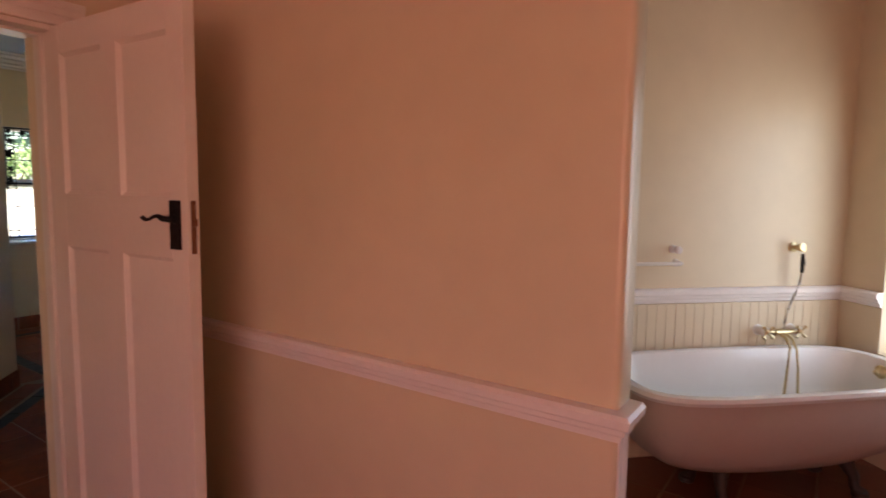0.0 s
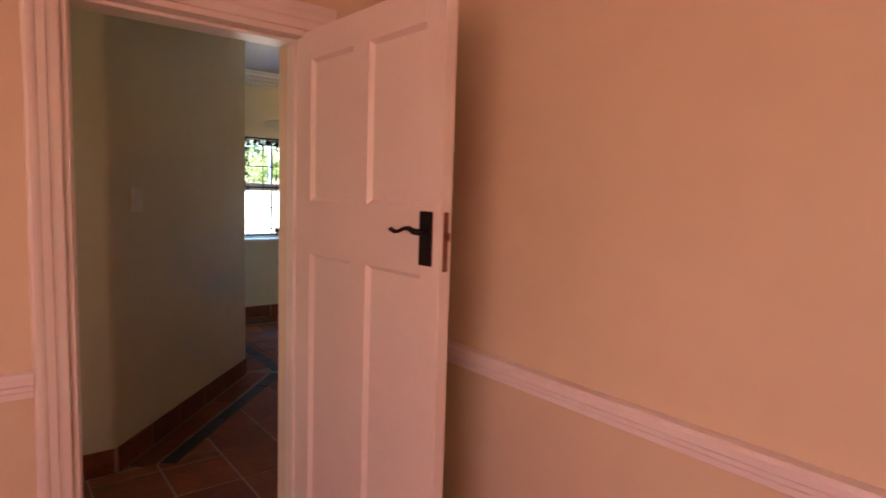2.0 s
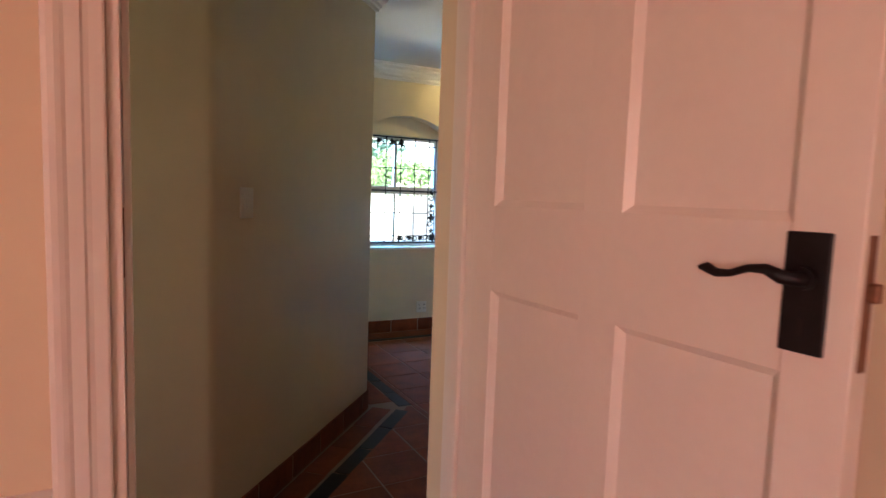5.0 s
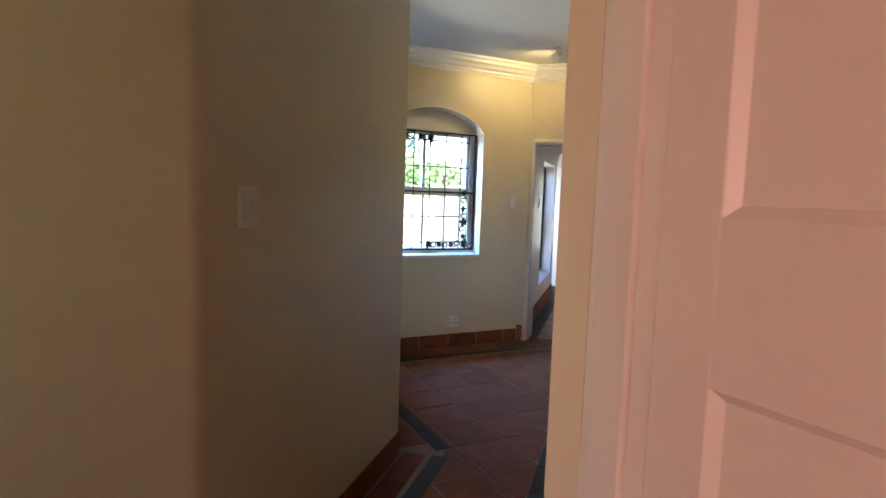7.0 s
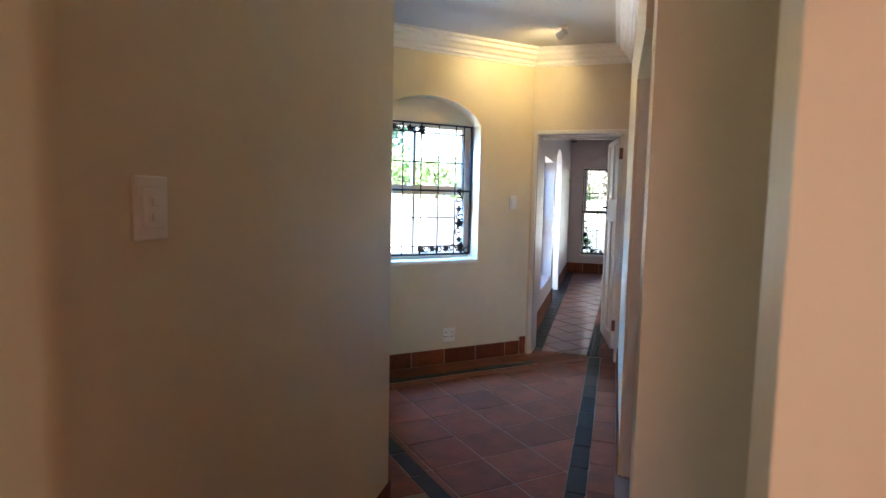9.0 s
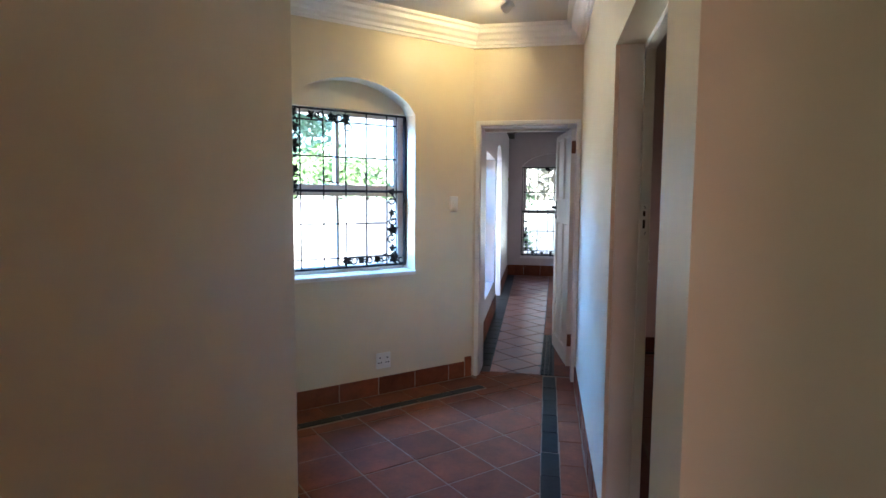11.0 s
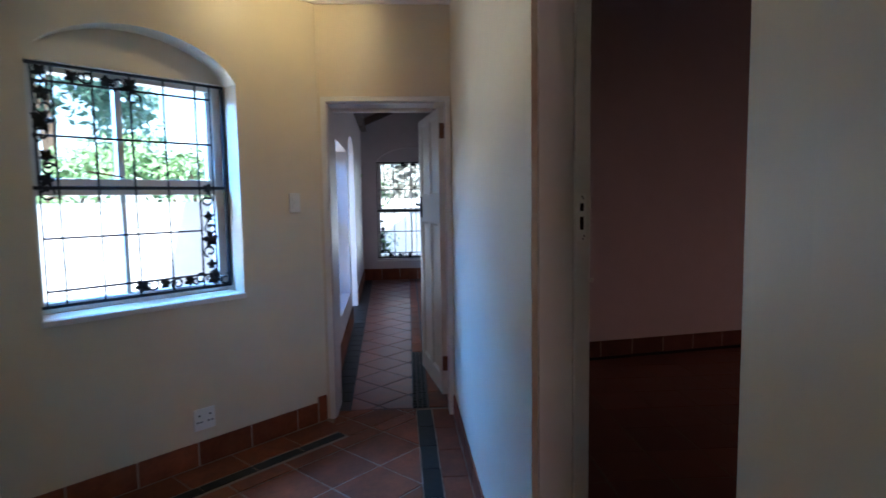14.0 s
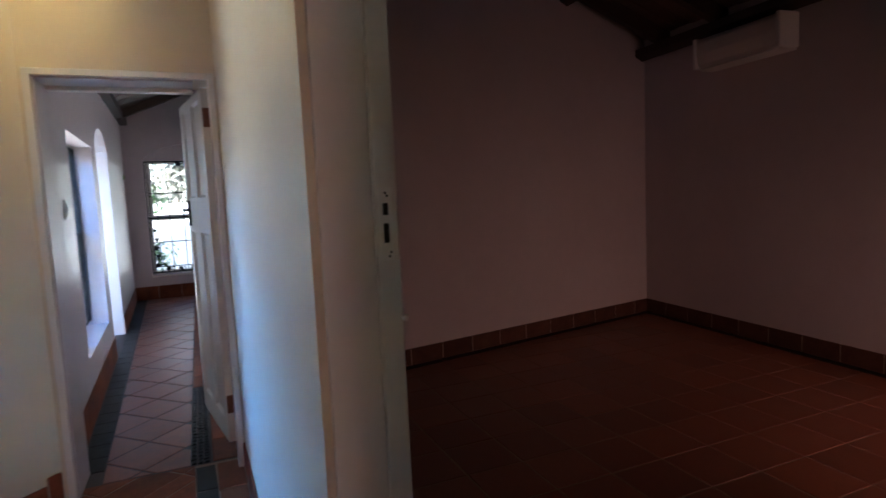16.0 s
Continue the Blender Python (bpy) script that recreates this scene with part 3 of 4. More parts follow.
def door_furniture(ob, width, z, side, inset=0.082, plate=(0.056, 0.158)):
    """Backplate with lever on the face at y = side; the lever points back to the hinge."""
    out = -1 if side <= 0 else 1
    u = width - inset
    bm = bmesh.new()
    box(bm, (u - plate[0] / 2, side, z - plate[1] * 0.62), (u + plate[0] / 2, side + out * 0.007, z + plate[1] * 0.38), bevel=0.0025)
    pl = part("backplate", bm, IRON, ob, "black iron backplate")
    bm = bmesh.new()
    pts = [(u, side + out * 0.004, z), (u, side + out * 0.030, z), (u - 0.012, side + out * 0.040, z + 0.002), (u - 0.032, side + out * 0.042, z + 0.010),
           (u - 0.055, side + out * 0.042, z + 0.008), (u - 0.080, side + out * 0.042, z - 0.002), (u - 0.100, side + out * 0.042, z - 0.004),
           (u - 0.116, side + out * 0.042, z + 0.002), (u - 0.128, side + out * 0.042, z + 0.001)]
    tube(bm, pts, 0.0075, 10, taper=(1.5, 1.3, 1.25, 0.95, 0.75, 0.7, 0.85, 1.0, 0.4))
    part("lever", bm, IRON, pl, "scrolled black iron lever", True)
    bm = bmesh.new()
    tube(bm, [(u, side, z), (u, side + out * 0.014, z)], 0.015, 14)
    part("rose", bm, IRON, pl, "", True)
    bm = bmesh.new()
    box(bm, (u - 0.003, side + out * 0.0071, z - 0.075), (u + 0.003, side + out * 0.009, z - 0.052))
    part("keyhole", bm, HOLE, pl)
    return pl


hinge, free = Vector((1.290, 1.900)), Vector((1.325, 1.054))
d = free - hinge
BW = d.length
leaf = four_panel_door("door_1", "white four-panel wooden door standing open", pose(hinge.x, hinge.y, 0, 0, 0, math.degrees(math.atan2(d.y, d.x))), BW, 2.07)
door_furniture(leaf, BW, 1.372, 0.0, 0.060)
bm = bmesh.new()
box(bm, (BW - 0.001, 0.012, 1.262), (BW + 0.002, 0.030, 1.432), bevel=0.0008)
forend = part("forend", bm, BRONZE, leaf, "worn brown metal lock forend")
bm = bmesh.new()
box(bm, (BW + 0.001, 0.014, 1.350), (BW + 0.014, 0.028, 1.374), bevel=0.003)
part("latch_bolt", bm, BRONZE, forend, "dull brass latch bolt")
for z in (0.25, 1.75):
    bm = bmesh.new()
    tube(bm, [(-0.006, 0.046, z - 0.05), (-0.006, 0.046, z + 0.05)], 0.007, 10)
    part("butt_hinge", bm, BRONZE, leaf, "", True)


def passage_frame():
    """Plain white frame of the passage door, deep in the wall."""
    ob = thing("door_frame", "plain white door frame before the tiled passage", "door frame", turned(0, 0, 7.3))
    s0, s1, top = -1.467, -0.715, 2.025
    for lo, hi in (((s0 - 0.032, -0.012, 0), (s0, 0.02, top + 0.032)), ((s1 - 0.006, -0.012, 0), (s1 + 0.024, 0.02, top + 0.032)), ((s0, -0.012, top), (s1 - 0.006, 0.02, top + 0.032))):
        bm = bmesh.new()
        box(bm, lo, hi, bevel=0.004)
        part("architrave", bm, GLOSS, ob)
    for lo, hi in (((s0, 0.02, 0), (s0 + 0.008, 0.30, top)), ((s1 - 0.008, 0.02, 0), (s1, 0.11, top)), ((s0 + 0.008, 0.02, top - 0.008), (s1 - 0.075, 0.22, top))):
        bm = bmesh.new()
        box(bm, lo, hi)
        part("lining", bm, PALE, ob)
    bm = bmesh.new()
    box(bm, (s0 + 0.008, 0.24, top - 0.024), (s1 - 0.075, 0.305, top - 0.002), bevel=0.003)
    part("head", bm, GLOSS, ob)
    return ob


passage_frame()
h2, f2 = P(-0.7175, 7.45), P(-0.834, 8.17)
d = f2 - h2
leaf2 = four_panel_door("door_2", "white four-panel wooden door opened back along the passage", pose(h2.x, h2.y, 0, 0, 0, math.degrees(math.atan2(d.y, d.x))), d.length, 2.01, bottom=0.085)
door_furniture(leaf2, d.length, 1.372, 0.042)
for z in (0.30, 1.86):
    bm = bmesh.new()
    box(bm, (-0.004, 0.004, z - 0.05), (0.0, 0.038, z + 0.05))
    tube(bm, [(-0.008, -0.004, z - 0.05), (-0.008, -0.004, z + 0.05)], 0.008, 10)
    part("butt_hinge", bm, BRONZE, leaf2, "dark bronze butt hinge")


def room_frame():
    """Cream painted lining of the doorway into the dark room, with the door taken off."""
    ob = thing("door_frame", "cream painted door lining with a worn strike plate and no door", "door frame", turned(0, 0, 0))
    a0, a1, top = 4.21, 5.085, 2.04
    for lo, hi in (((-0.6365, a1 - 0.012, 0), (-0.545, a1, top)), ((-0.545, a1 - 0.024, 0), (-0.505, a1, top)),
                   ((-0.545, a0, 0), (-0.505, a0 + 0.018, top)), ((-0.545, a0 + 0.018, top - 0.024), (-0.505, a1 - 0.024, top))):
        bm = bmesh.new()
        box(bm, lo, hi, bevel=0.003)
        part("lining", bm, GLOSS, ob)
    bm = bmesh.new()
    box(bm, (-0.540, a1 - 0.0265, 1.305), (-0.516, a1 - 0.0235, 1.428), bevel=0.001)
    sp = part("strike_plate", bm, PLASTIC, ob, "paint-chipped strike plate")
    for z0, z1 in ((1.382, 1.402), (1.335, 1.368)):
        bm = bmesh.new()
        box(bm, (-0.533, a1 - 0.0275, z0), (-0.524, a1 - 0.0262, z1))
        part("slot", bm, HOLE, sp)
    for z in (1.419, 1.414, 1.319, 1.312):
        bm = bmesh.new()
        tube(bm, [(-0.528 + (z * 1000 % 3) * 0.003, a1 - 0.0275, z), (-0.528 + (z * 1000 % 3) * 0.003, a1 - 0.0262, z)], 0.0022, 8)
        part("screw", bm, HOLE, sp)
    bm = bmesh.new()
    tube(bm, [(-0.5075, a1 - 0.026, 1.205), (-0.5075, a1 - 0.045, 1.205), (-0.5075, a1 - 0.048, 1.212)], 0.004, 8)
    part("peg", bm, PLASTIC, ob, "small white peg", True)
    return ob


room_frame()


# ---- windows and their iron grilles ----
def vine_leaf(bm, c, size, turn):
    """Five-lobed flat iron leaf in the xz plane."""
    out = []
    n = 30
    for i in range(n):
        q = 2 * math.pi * i / n
        k = size * (0.86 + 0.20 * math.cos(5 * q) + 0.06 * math.cos(15 * q)) * (1.0 + 0.16 * math.cos(q))
        out.append((c[0] + k * math.sin(q + turn), c[1] + k * math.cos(q + turn)))
    for y in (-0.003, 0.003):
        ring = [bm.verts.new((x, y + 0.006 * math.sin(3 * i), z)) for i, (x, z) in enumerate(out)]
        mid = bm.verts.new((c[0], y * 2.2, c[1]))
        for i in range(n):
            bm.faces.new((ring[i], ring[(i + 1) % n], mid) if y < 0 else (ring[(i + 1) % n], ring[i], mid))


def scroll(bm, c, r, start, sweep_angle, rod=0.0058):
    n = 16
    pts = []
    for i in range(n + 1):
        q = start + sweep_angle * i / n
        k = r * (1 - 0.62 * i / n)
        pts.append((c[0] + k * math.cos(q), 0.0, c[1] + k * math.sin(q)))
    tube(bm, pts, rod, 6)


def grille(m, label, xs, zs, left, right, leaves, rod=0.0056):
    """Burglar grille: upright rods xs, cross rods zs as (z, from, to, thickness), flat side bars, vine leaves."""
    ob = thing("window_grille", label, "grille", m)
    z0, z1 = min(z for z, *_ in zs), max(z for z, *_ in zs)
    for x in xs:
        bm = bmesh.new()
        rnd = random.Random(int(x * 1000))
        tube(bm, [(x + rnd.uniform(-0.002, 0.002), 0, z0 + (z1 - z0) * k / 6) for k in range(7)], rod, 8)
        part("upright_bar", bm, IRON, ob, "", True)
    for z, a, b, t in zs:
        bm = bmesh.new()
        tube(bm, [(a, 0.006, z), ((a + b) / 2, 0.006, z), (b, 0.006, z)], t, 8)
        part("cross_bar", bm, IRON, ob, "", True)
    for x in (left, right):
        if x is not None:
            bm = bmesh.new()
            box(bm, (x - 0.006, -0.012, z0), (x + 0.006, 0.012, z1))
            part("side_bar", bm, IRON, ob)
    rnd_leaf = random.Random(8)

    def upright(i):
        """Whether the vine runs on upwards from leaf i."""
        j = i + 1 if i + 1 < len(leaves) else i - 1
        return abs(leaves[i][0] - leaves[j][0]) < abs(leaves[i][1] - leaves[j][1])

    for i, (x, z, k) in enumerate(leaves):
        bm = bmesh.new()
        vine_leaf(bm, (x, z), 0.031 * k, rnd_leaf.uniform(-1.3, 1.3))
        lf = part("vine_leaf", bm, IRON, ob, "black iron vine leaf")
        bm = bmesh.new()
        side = 1 if i % 2 else -1
        dx, dz = (0.0, -0.062) if upright(i) else (0.062, 0.0)
        scroll(bm, (x + dx + (0.008 * side if dz else 0), z + dz + (0.008 * side if dx else 0)), 0.036, 1.2 + 1.57 * i, 6.6 * side)
        scroll(bm, (x + dx * 0.55, z + dz * 0.55), 0.022, 3.0 + i, -4.4 * side, 0.005)
        part("tendril", bm, IRON, lf, "curled iron tendril", True)
    return ob


def casement_window(name, label, m, w, z0, z1, transom, mullion, sill_out, hook=True):
    """Timber window seen from inside: local x along it, y outwards, its room face at y = 0."""
    ob = tagged(thing(name, label, "window", m), kind="structure")
    fw = 0.05

    def bar(nm, lo, hi, mat=GLOSS):
        bm = bmesh.new()
        box(bm, lo, hi, bevel=0.004)
        return part(nm, bm, mat, ob)

    bar("window_frame", (0, 0, z0), (fw, 0.07, z1))
    bar("window_frame", (w - fw, 0, z0), (w, 0.07, z1))
    bar("window_frame", (fw, 0, z0), (w - fw, 0.07, z0 + fw))
    bar("window_frame", (fw, 0, z1 - fw), (w - fw, 0.07, z1))
    bar("transom", (fw, 0.0, transom - 0.04), (w - fw, 0.07, transom + 0.04))
    bar("mullion", (mullion - 0.016, 0.01, transom + 0.04), (mullion + 0.016, 0.06, z1 - fw))
    bar("mullion", (mullion - 0.012, 0.01, z0 + fw), (mullion + 0.012, 0.06, transom - 0.04))
    for a, b in ((fw, mullion), (mullion, w - fw)):
        for c, e in ((z0 + fw, transom - 0.04), (transom + 0.04, z1 - fw)):
            bm = bmesh.new()
            box(bm, (a, 0.034, c), (b, 0.038, e))
            pane = part("pane", bm, GLASS, ob)
            pane.visible_shadow = False
    for x0, x1 in ((fw, fw + 0.03), (w - fw - 0.03, w - fw)):
        bar("sash_stile", (x0, 0.012, transom + 0.04), (x1, 0.055, z1 - fw))
    bm = bmesh.new()
    box(bm, (-0.01, -sill_out, z0 - 0.03), (w + 0.01, 0.0, z0 - 0.002), bevel=0.005)
    part("window_sill", bm, GLOSS, ob, "white painted sill")
    if hook:
        bm = bmesh.new()
        tube(bm, [(mullion, -0.004, transom + 0.05), (mullion - 0.05, -0.012, transom + 0.058), (mullion - 0.16, -0.014, transom + 0.075)], 0.005, 6)
        part("casement_stay", bm, BRONZE, ob, "", True)
    return ob


casement_window("window_1", "white painted casement window in an arched recess", pose(2.58, 6.41, 0), 0.96, 0.905, 2.08, 1.50, 0.425, 0.19)
bm = bmesh.new()
prism(bm, [(2.575, 6.37), (3.545, 6.37), (3.545, 6.56), (2.575, 6.56)], 2.072, 2.30)
structure("wall_window_arch", bm, PLASTER, "cream plaster panel under the arch")
gx = (2.632, 2.710, 2.878, 3.047, 3.212, 3.380, 3.460)
grille(pose(0, 6.372, 0), "black iron burglar grille with vine leaves in the hall window", gx,
       ((2.058, 2.577, 3.543, 0.008), (1.982, 2.632, 3.460, 0.0055), (1.735, 2.632, 3.460, 0.0055), (1.495, 2.577, 3.543, 0.009),
        (1.260, 2.632, 3.380, 0.005), (1.012, 2.632, 3.460, 0.0055), (0.940, 2.577, 3.543, 0.008)), None, 3.532,
       ((2.668, 2.022, 1.0), (2.666, 1.925, 1.1), (2.666, 1.80, 1.45), (2.668, 1.64, 1.0), (2.668, 1.53, 1.1), (2.795, 2.012, 1.0), (2.936, 2.010, 1.0),
        (3.055, 2.005, 1.15), (3.425, 1.49, 0.9), (3.425, 1.335, 0.9), (3.430, 1.205, 1.35), (3.430, 1.065, 0.9), (3.440, 0.985, 1.2), (3.047, 0.985, 1.15),
        (3.172, 0.988, 0.95), (3.300, 0.986, 0.95)))

# far window at the end of the passage
m_far = turned(0, -1.51, 13.86)
casement_window("window_2", "low white casement window at the end of the passage", m_far, 1.19, 0.36, 2.07, 1.21, 0.60, 0.17, hook=False)
bm = bmesh.new()
box(bm, (0.0, -0.02, 2.072), (1.19, 0.15, 2.32), m_far)
structure("wall_far_arch", bm, PALE, "pale plaster panel under the arch")
grille(turned(0, -1.51, 13.80), "black iron burglar grille with vine leaves in the passage window", (0.04, 0.13, 0.298, 0.49, 0.68, 0.87, 1.06, 1.14),
       ((2.05, -0.02, 1.19, 0.010), (1.58, 0.04, 1.14, 0.008), (1.21, 0.0, 1.19, 0.012), (0.845, 0.04, 1.14, 0.008), (0.47, 0.04, 1.14, 0.008), (0.385, 0.0, 1.19, 0.010)),
       0.006, 1.184, ((0.085, 1.02, 1.2), (0.085, 0.89, 1.3), (0.085, 0.76, 1.5), (0.085, 0.63, 1.2), (0.085, 0.50, 1.4), (0.22, 0.43, 1.2), (0.38, 0.43, 1.1), (0.56, 0.43, 1.1),
                      (0.46, 2.01, 1.3), (0.64, 2.01, 1.2)), rod=0.006)

# low window and glazed garden door in the left wall of the passage
fd = FAR_B - FAR_A
m_left = pose(FAR_A.x, FAR_A.y, 0, 0, 0, math.degrees(math.atan2(fd.y, fd.x)))
casement_window("window_3", "low white side window of the passage", m_left @ Matrix.Translation((0.965, 0.18, 0)), 1.33, 0.40, 1.93, 1.20, 0.66, 0.178, hook=False)
grille(m_left @ Matrix.Translation((0.965, 0.138, 0)), "black iron burglar grille in the low side window", (0.08, 0.24, 0.43, 0.62, 0.81, 1.0, 1.16, 1.26),
       ((1.91, 0.0, 1.33, 0.009), (1.58, 0.08, 1.26, 0.006), (1.20, 0.0, 1.33, 0.010), (0.84, 0.08, 1.26, 0.006), (0.44, 0.0, 1.33, 0.009)), 0.012, 1.318,
       ((0.16, 1.84, 1.0), (0.16, 0.6, 1.2), (1.21, 0.98, 1.2), (1.21, 0.8, 1.2), (1.21, 0.6, 1.3)), rod=0.006)


def garden_door():
    """Frame of the garden doorway; the leaf stands open outside."""
    ob = thing("door_frame", "white frame of the open doorway to the bright garden", "door frame", m_left @ Matrix.Translation((2.62, 0.27, 0)))
    w, h = 1.08, 2.0
    for lo, hi in (((0.001, 0, 0), (0.05, 0.06, h)), ((w - 0.05, 0, 0), (w - 0.001, 0.06, h)), ((0.05, 0, h - 0.05), (w - 0.05, 0.06, h))):
        bm = bmesh.new()
        box(bm, lo, hi, bevel=0.004)
        part("frame", bm, GLOSS, ob)
    bm = bmesh.new()
    box(bm, (w - 0.012, -0.15, 1.02), (w - 0.001, -0.115, 1.16), bevel=0.002)
    part("lock_keep", bm, IRON, ob, "black iron lock keep")
    return ob


garden_door()
bm = bmesh.new()
box(bm, (0.3, -0.10, 2.57), (6.09, -0.004, 2.655), m_left)
for r in (1.5, 3.4, 5.3):
    box(bm, (0.0, r, -0.11), (1.27, r + 0.08, -0.002), turned(2.66, -1.695, 7.6) @ rise)
structure("trim_passage_beam", bm, WOOD, "dark timber wall plate and rafters in the passage")


# ---- small fittings ----
def wall_plate(name, label, m, w, h, kind):
    """Plate on a wall: local x along it, y out of the room's wall towards the viewer is negative."""
    ob = thing(name, label, "light switch" if kind != "socket" else "socket", m)
    bm = bmesh.new()
    box(bm, (-w / 2, -0.011, -h / 2), (w / 2, 0, h / 2), bevel=0.004)
    plate = part("plate", bm, PLASTIC, ob)
    if kind == "socket":
        for x, z in ((-0.03, 0.022), (-0.04, -0.014), (-0.02, -0.014), (0.03, 0.022), (0.02, -0.014), (0.04, -0.014)):
            bm = bmesh.new()
            tube(bm, [(x, -0.0112, z), (x, -0.0122, z)], 0.0055, 10)
            part("pin_hole", bm, HOLE, plate)
        for x in (-0.03, 0.03):
            bm = bmesh.new()
            box(bm, (x - 0.006, -0.014, 0.032), (x + 0.006, -0.011, 0.044), bevel=0.001)
            part("rocker", bm, PLASTIC, plate)
    else:
        bm = bmesh.new()
        box(bm, (-w * 0.30, -0.0175, -h * 0.31), (w * 0.30, -0.0105, h * 0.31), bevel=0.0025)
        part("insert", bm, PLASTIC, plate)
        for z in ((-0.018, 0.012) if kind == "double" else (0.0,)):
            bm = bmesh.new()
            box(bm, (-0.010, -0.0225, z - 0.009), (0.010, -0.0170, z + 0.009), bevel=0.002)
            part("rocker", bm, PLASTIC, plate)
    return ob


p = Vector((0.815, 3.04)) + (Vector((1.925, 4.27)) - Vector((0.815, 3.04))).normalized() * 0.215
ang = math.degrees(math.atan2(1.23, 1.11))
wall_plate("light_switch", "white double light switch on the diagonal hall wall", pose(p.x, p.y, 1.403, 0, 0, ang), 0.088, 0.128, "double")
wall_plate("light_switch", "white light switch beside the arched window", pose(3.895, 6.235, 1.406), 0.074, 0.118, "single")
wall_plate("wall_socket", "white double wall socket above the tiled skirting", pose(3.272, 6.235, 0.252), 0.118, 0.118, "socket")
wall_plate("light_switch", "white double light switch on the bathroom wall by the door", pose(0.168, 1.87, 1.422), 0.088, 0.132, "double")
pl = FAR_A + (FAR_B - FAR_A).normalized() * 0.62
wall_plate("light_switch", "shiny light switch in the passage", pose(pl.x, pl.y, 1.41, 0, 0, 45), 0.07, 0.12, "single")

# ceiling spot
spot_at = Vector((3.83, 5.53, 0))
aim = Vector((3.74, 6.28, 2.38))
lamp = thing("ceiling_spotlight", "small white ceiling spotlight throwing warm light", "spotlight", pose(spot_at.x, spot_at.y, H))
bm = bmesh.new()
lathe(bm, [(0.036, 0), (0.036, -0.008), (0.030, -0.012), (0.010, -0.014), (0.009, -0.04)])
part("base", bm, PLASTIC, lamp, "", True)
head_at = Vector((0, 0, -0.055))
q = (aim - Vector((spot_at.x, spot_at.y, H - 0.055))).to_track_quat("Z", "Y").to_matrix().to_4x4()
hm = Matrix.Translation(head_at) @ q
bm = bmesh.new()
lathe(bm, [(0.014, -0.034), (0.026, -0.030), (0.031, 0.014), (0.034, 0.036), (0.030, 0.036), (0.027, 0.022)], 20, hm)
part("shade", bm, PLASTIC, lamp, "", True)
bm = bmesh.new()
lathe(bm, [(0.026, 0.024), (0.022, 0.029), (0.002, 0.031)], 16, hm)
part("bulb", bm, BULB, lamp, "glowing warm bulb", True)
beam_from = Vector((spot_at.x, spot_at.y, H - 0.055)) + (aim - Vector((spot_at.x, spot_at.y, H - 0.055))).normalized() * 0.045
spot.matrix_world = look(beam_from, aim)


# ---- bath and its fittings ----
def bathtub():
    ob = thing("bathtub", "freestanding white enamel bathtub on claw feet", "bathtub", turned(0, 2.725, 2.178))

    def ring(bm, hl, hw, z, e=2.9, n=52):
        out = []
        for i in range(n):
            q = 2 * math.pi * i / n
            c, s_ = math.cos(q), math.sin(q)
            out.append(bm.verts.new((hl * 0.967 * math.copysign(abs(c) ** (2 / e), c), hw * 1.10 * math.copysign(abs(s_) ** (2 / e), s_), z * 1.053)))
        return out

    def loft(bm, rings, cap0=False, cap1=False):
        for u, v in zip(rings, rings[1:]):
            n = len(u)
            for j in range(n):
                bm.faces.new((u[j], u[(j + 1) % n], v[(j + 1) % n], v[j]))
        if cap0:
            bm.faces.new(rings[0][::-1])
        if cap1:
            bm.faces.new(rings[-1])

    bm = bmesh.new()
    loft(bm, [ring(bm, *a) for a in ((0.46, 0.13, 0.185, 2.4), (0.58, 0.19, 0.20, 2.5), (0.68, 0.255, 0.265, 3.0), (0.745, 0.305, 0.36, 3.4), (0.775, 0.322, 0.48, 3.8),
                                     (0.785, 0.328, 0.565, 4.2))], cap0=True)
    part("shell", bm, TUB_SHADED, ob, "painted cast iron outer shell, toned with shade and floor bounce", True)
    bm = bmesh.new()
    loft(bm, [ring(bm, *a) for a in ((0.786, 0.329, 0.562, 4.2), (0.818, 0.346, 0.566, 4.2), (0.828, 0.354, 0.582, 4.2), (0.818, 0.348, 0.598, 4.2), (0.79, 0.325, 0.603, 4.2),
                                     (0.772, 0.308, 0.595, 4.2), (0.755, 0.295, 0.55, 4.2), (0.735, 0.28, 0.40, 3.8), (0.67, 0.24, 0.28, 3.2), (0.54, 0.18, 0.21, 2.4))], cap1=True)
    part("basin", bm, ENAMEL, ob, "glossy white enamel basin with a rolled rim", True)
    for x in (-0.24, 0.40):
        for y in (-0.06, 0.06):
            bm = bmesh.new()
            sy = math.copysign(1, y)
            sx = math.copysign(1, x)
            tube(bm, [(x, y * 0.8, 0.20), (x + sx * 0.03, y + sy * 0.02, 0.15), (x + sx * 0.05, y + sy * 0.05, 0.09), (x + sx * 0.045, y + sy * 0.06, 0.045),
                      (x + sx * 0.07, y + sy * 0.085, 0.018)], 0.034, 10, taper=(1.3, 1.1, 0.75, 0.7, 0.9))
            lathe(bm, [(0.030, 0.0), (0.040, 0.01), (0.038, 0.03), (0.02, 0.04)], 12, Matrix.Translation((x + sx * 0.06, y + sy * 0.08, 0)))
            part("claw_foot", bm, FOOT, ob, "dark bronze claw foot", True)
    bm = bmesh.new()
    lathe(bm, [(0.036, 0), (0.036, 0.008), (0.026, 0.016), (0.012, 0.03), (0.014, 0.04), (0.004, 0.046)], 16, pose(0.728, 0.04, 0.565, 0, -90, 0))
    part("overflow_knob", bm, BRASS, ob, "brass overflow knob", True)
    return ob


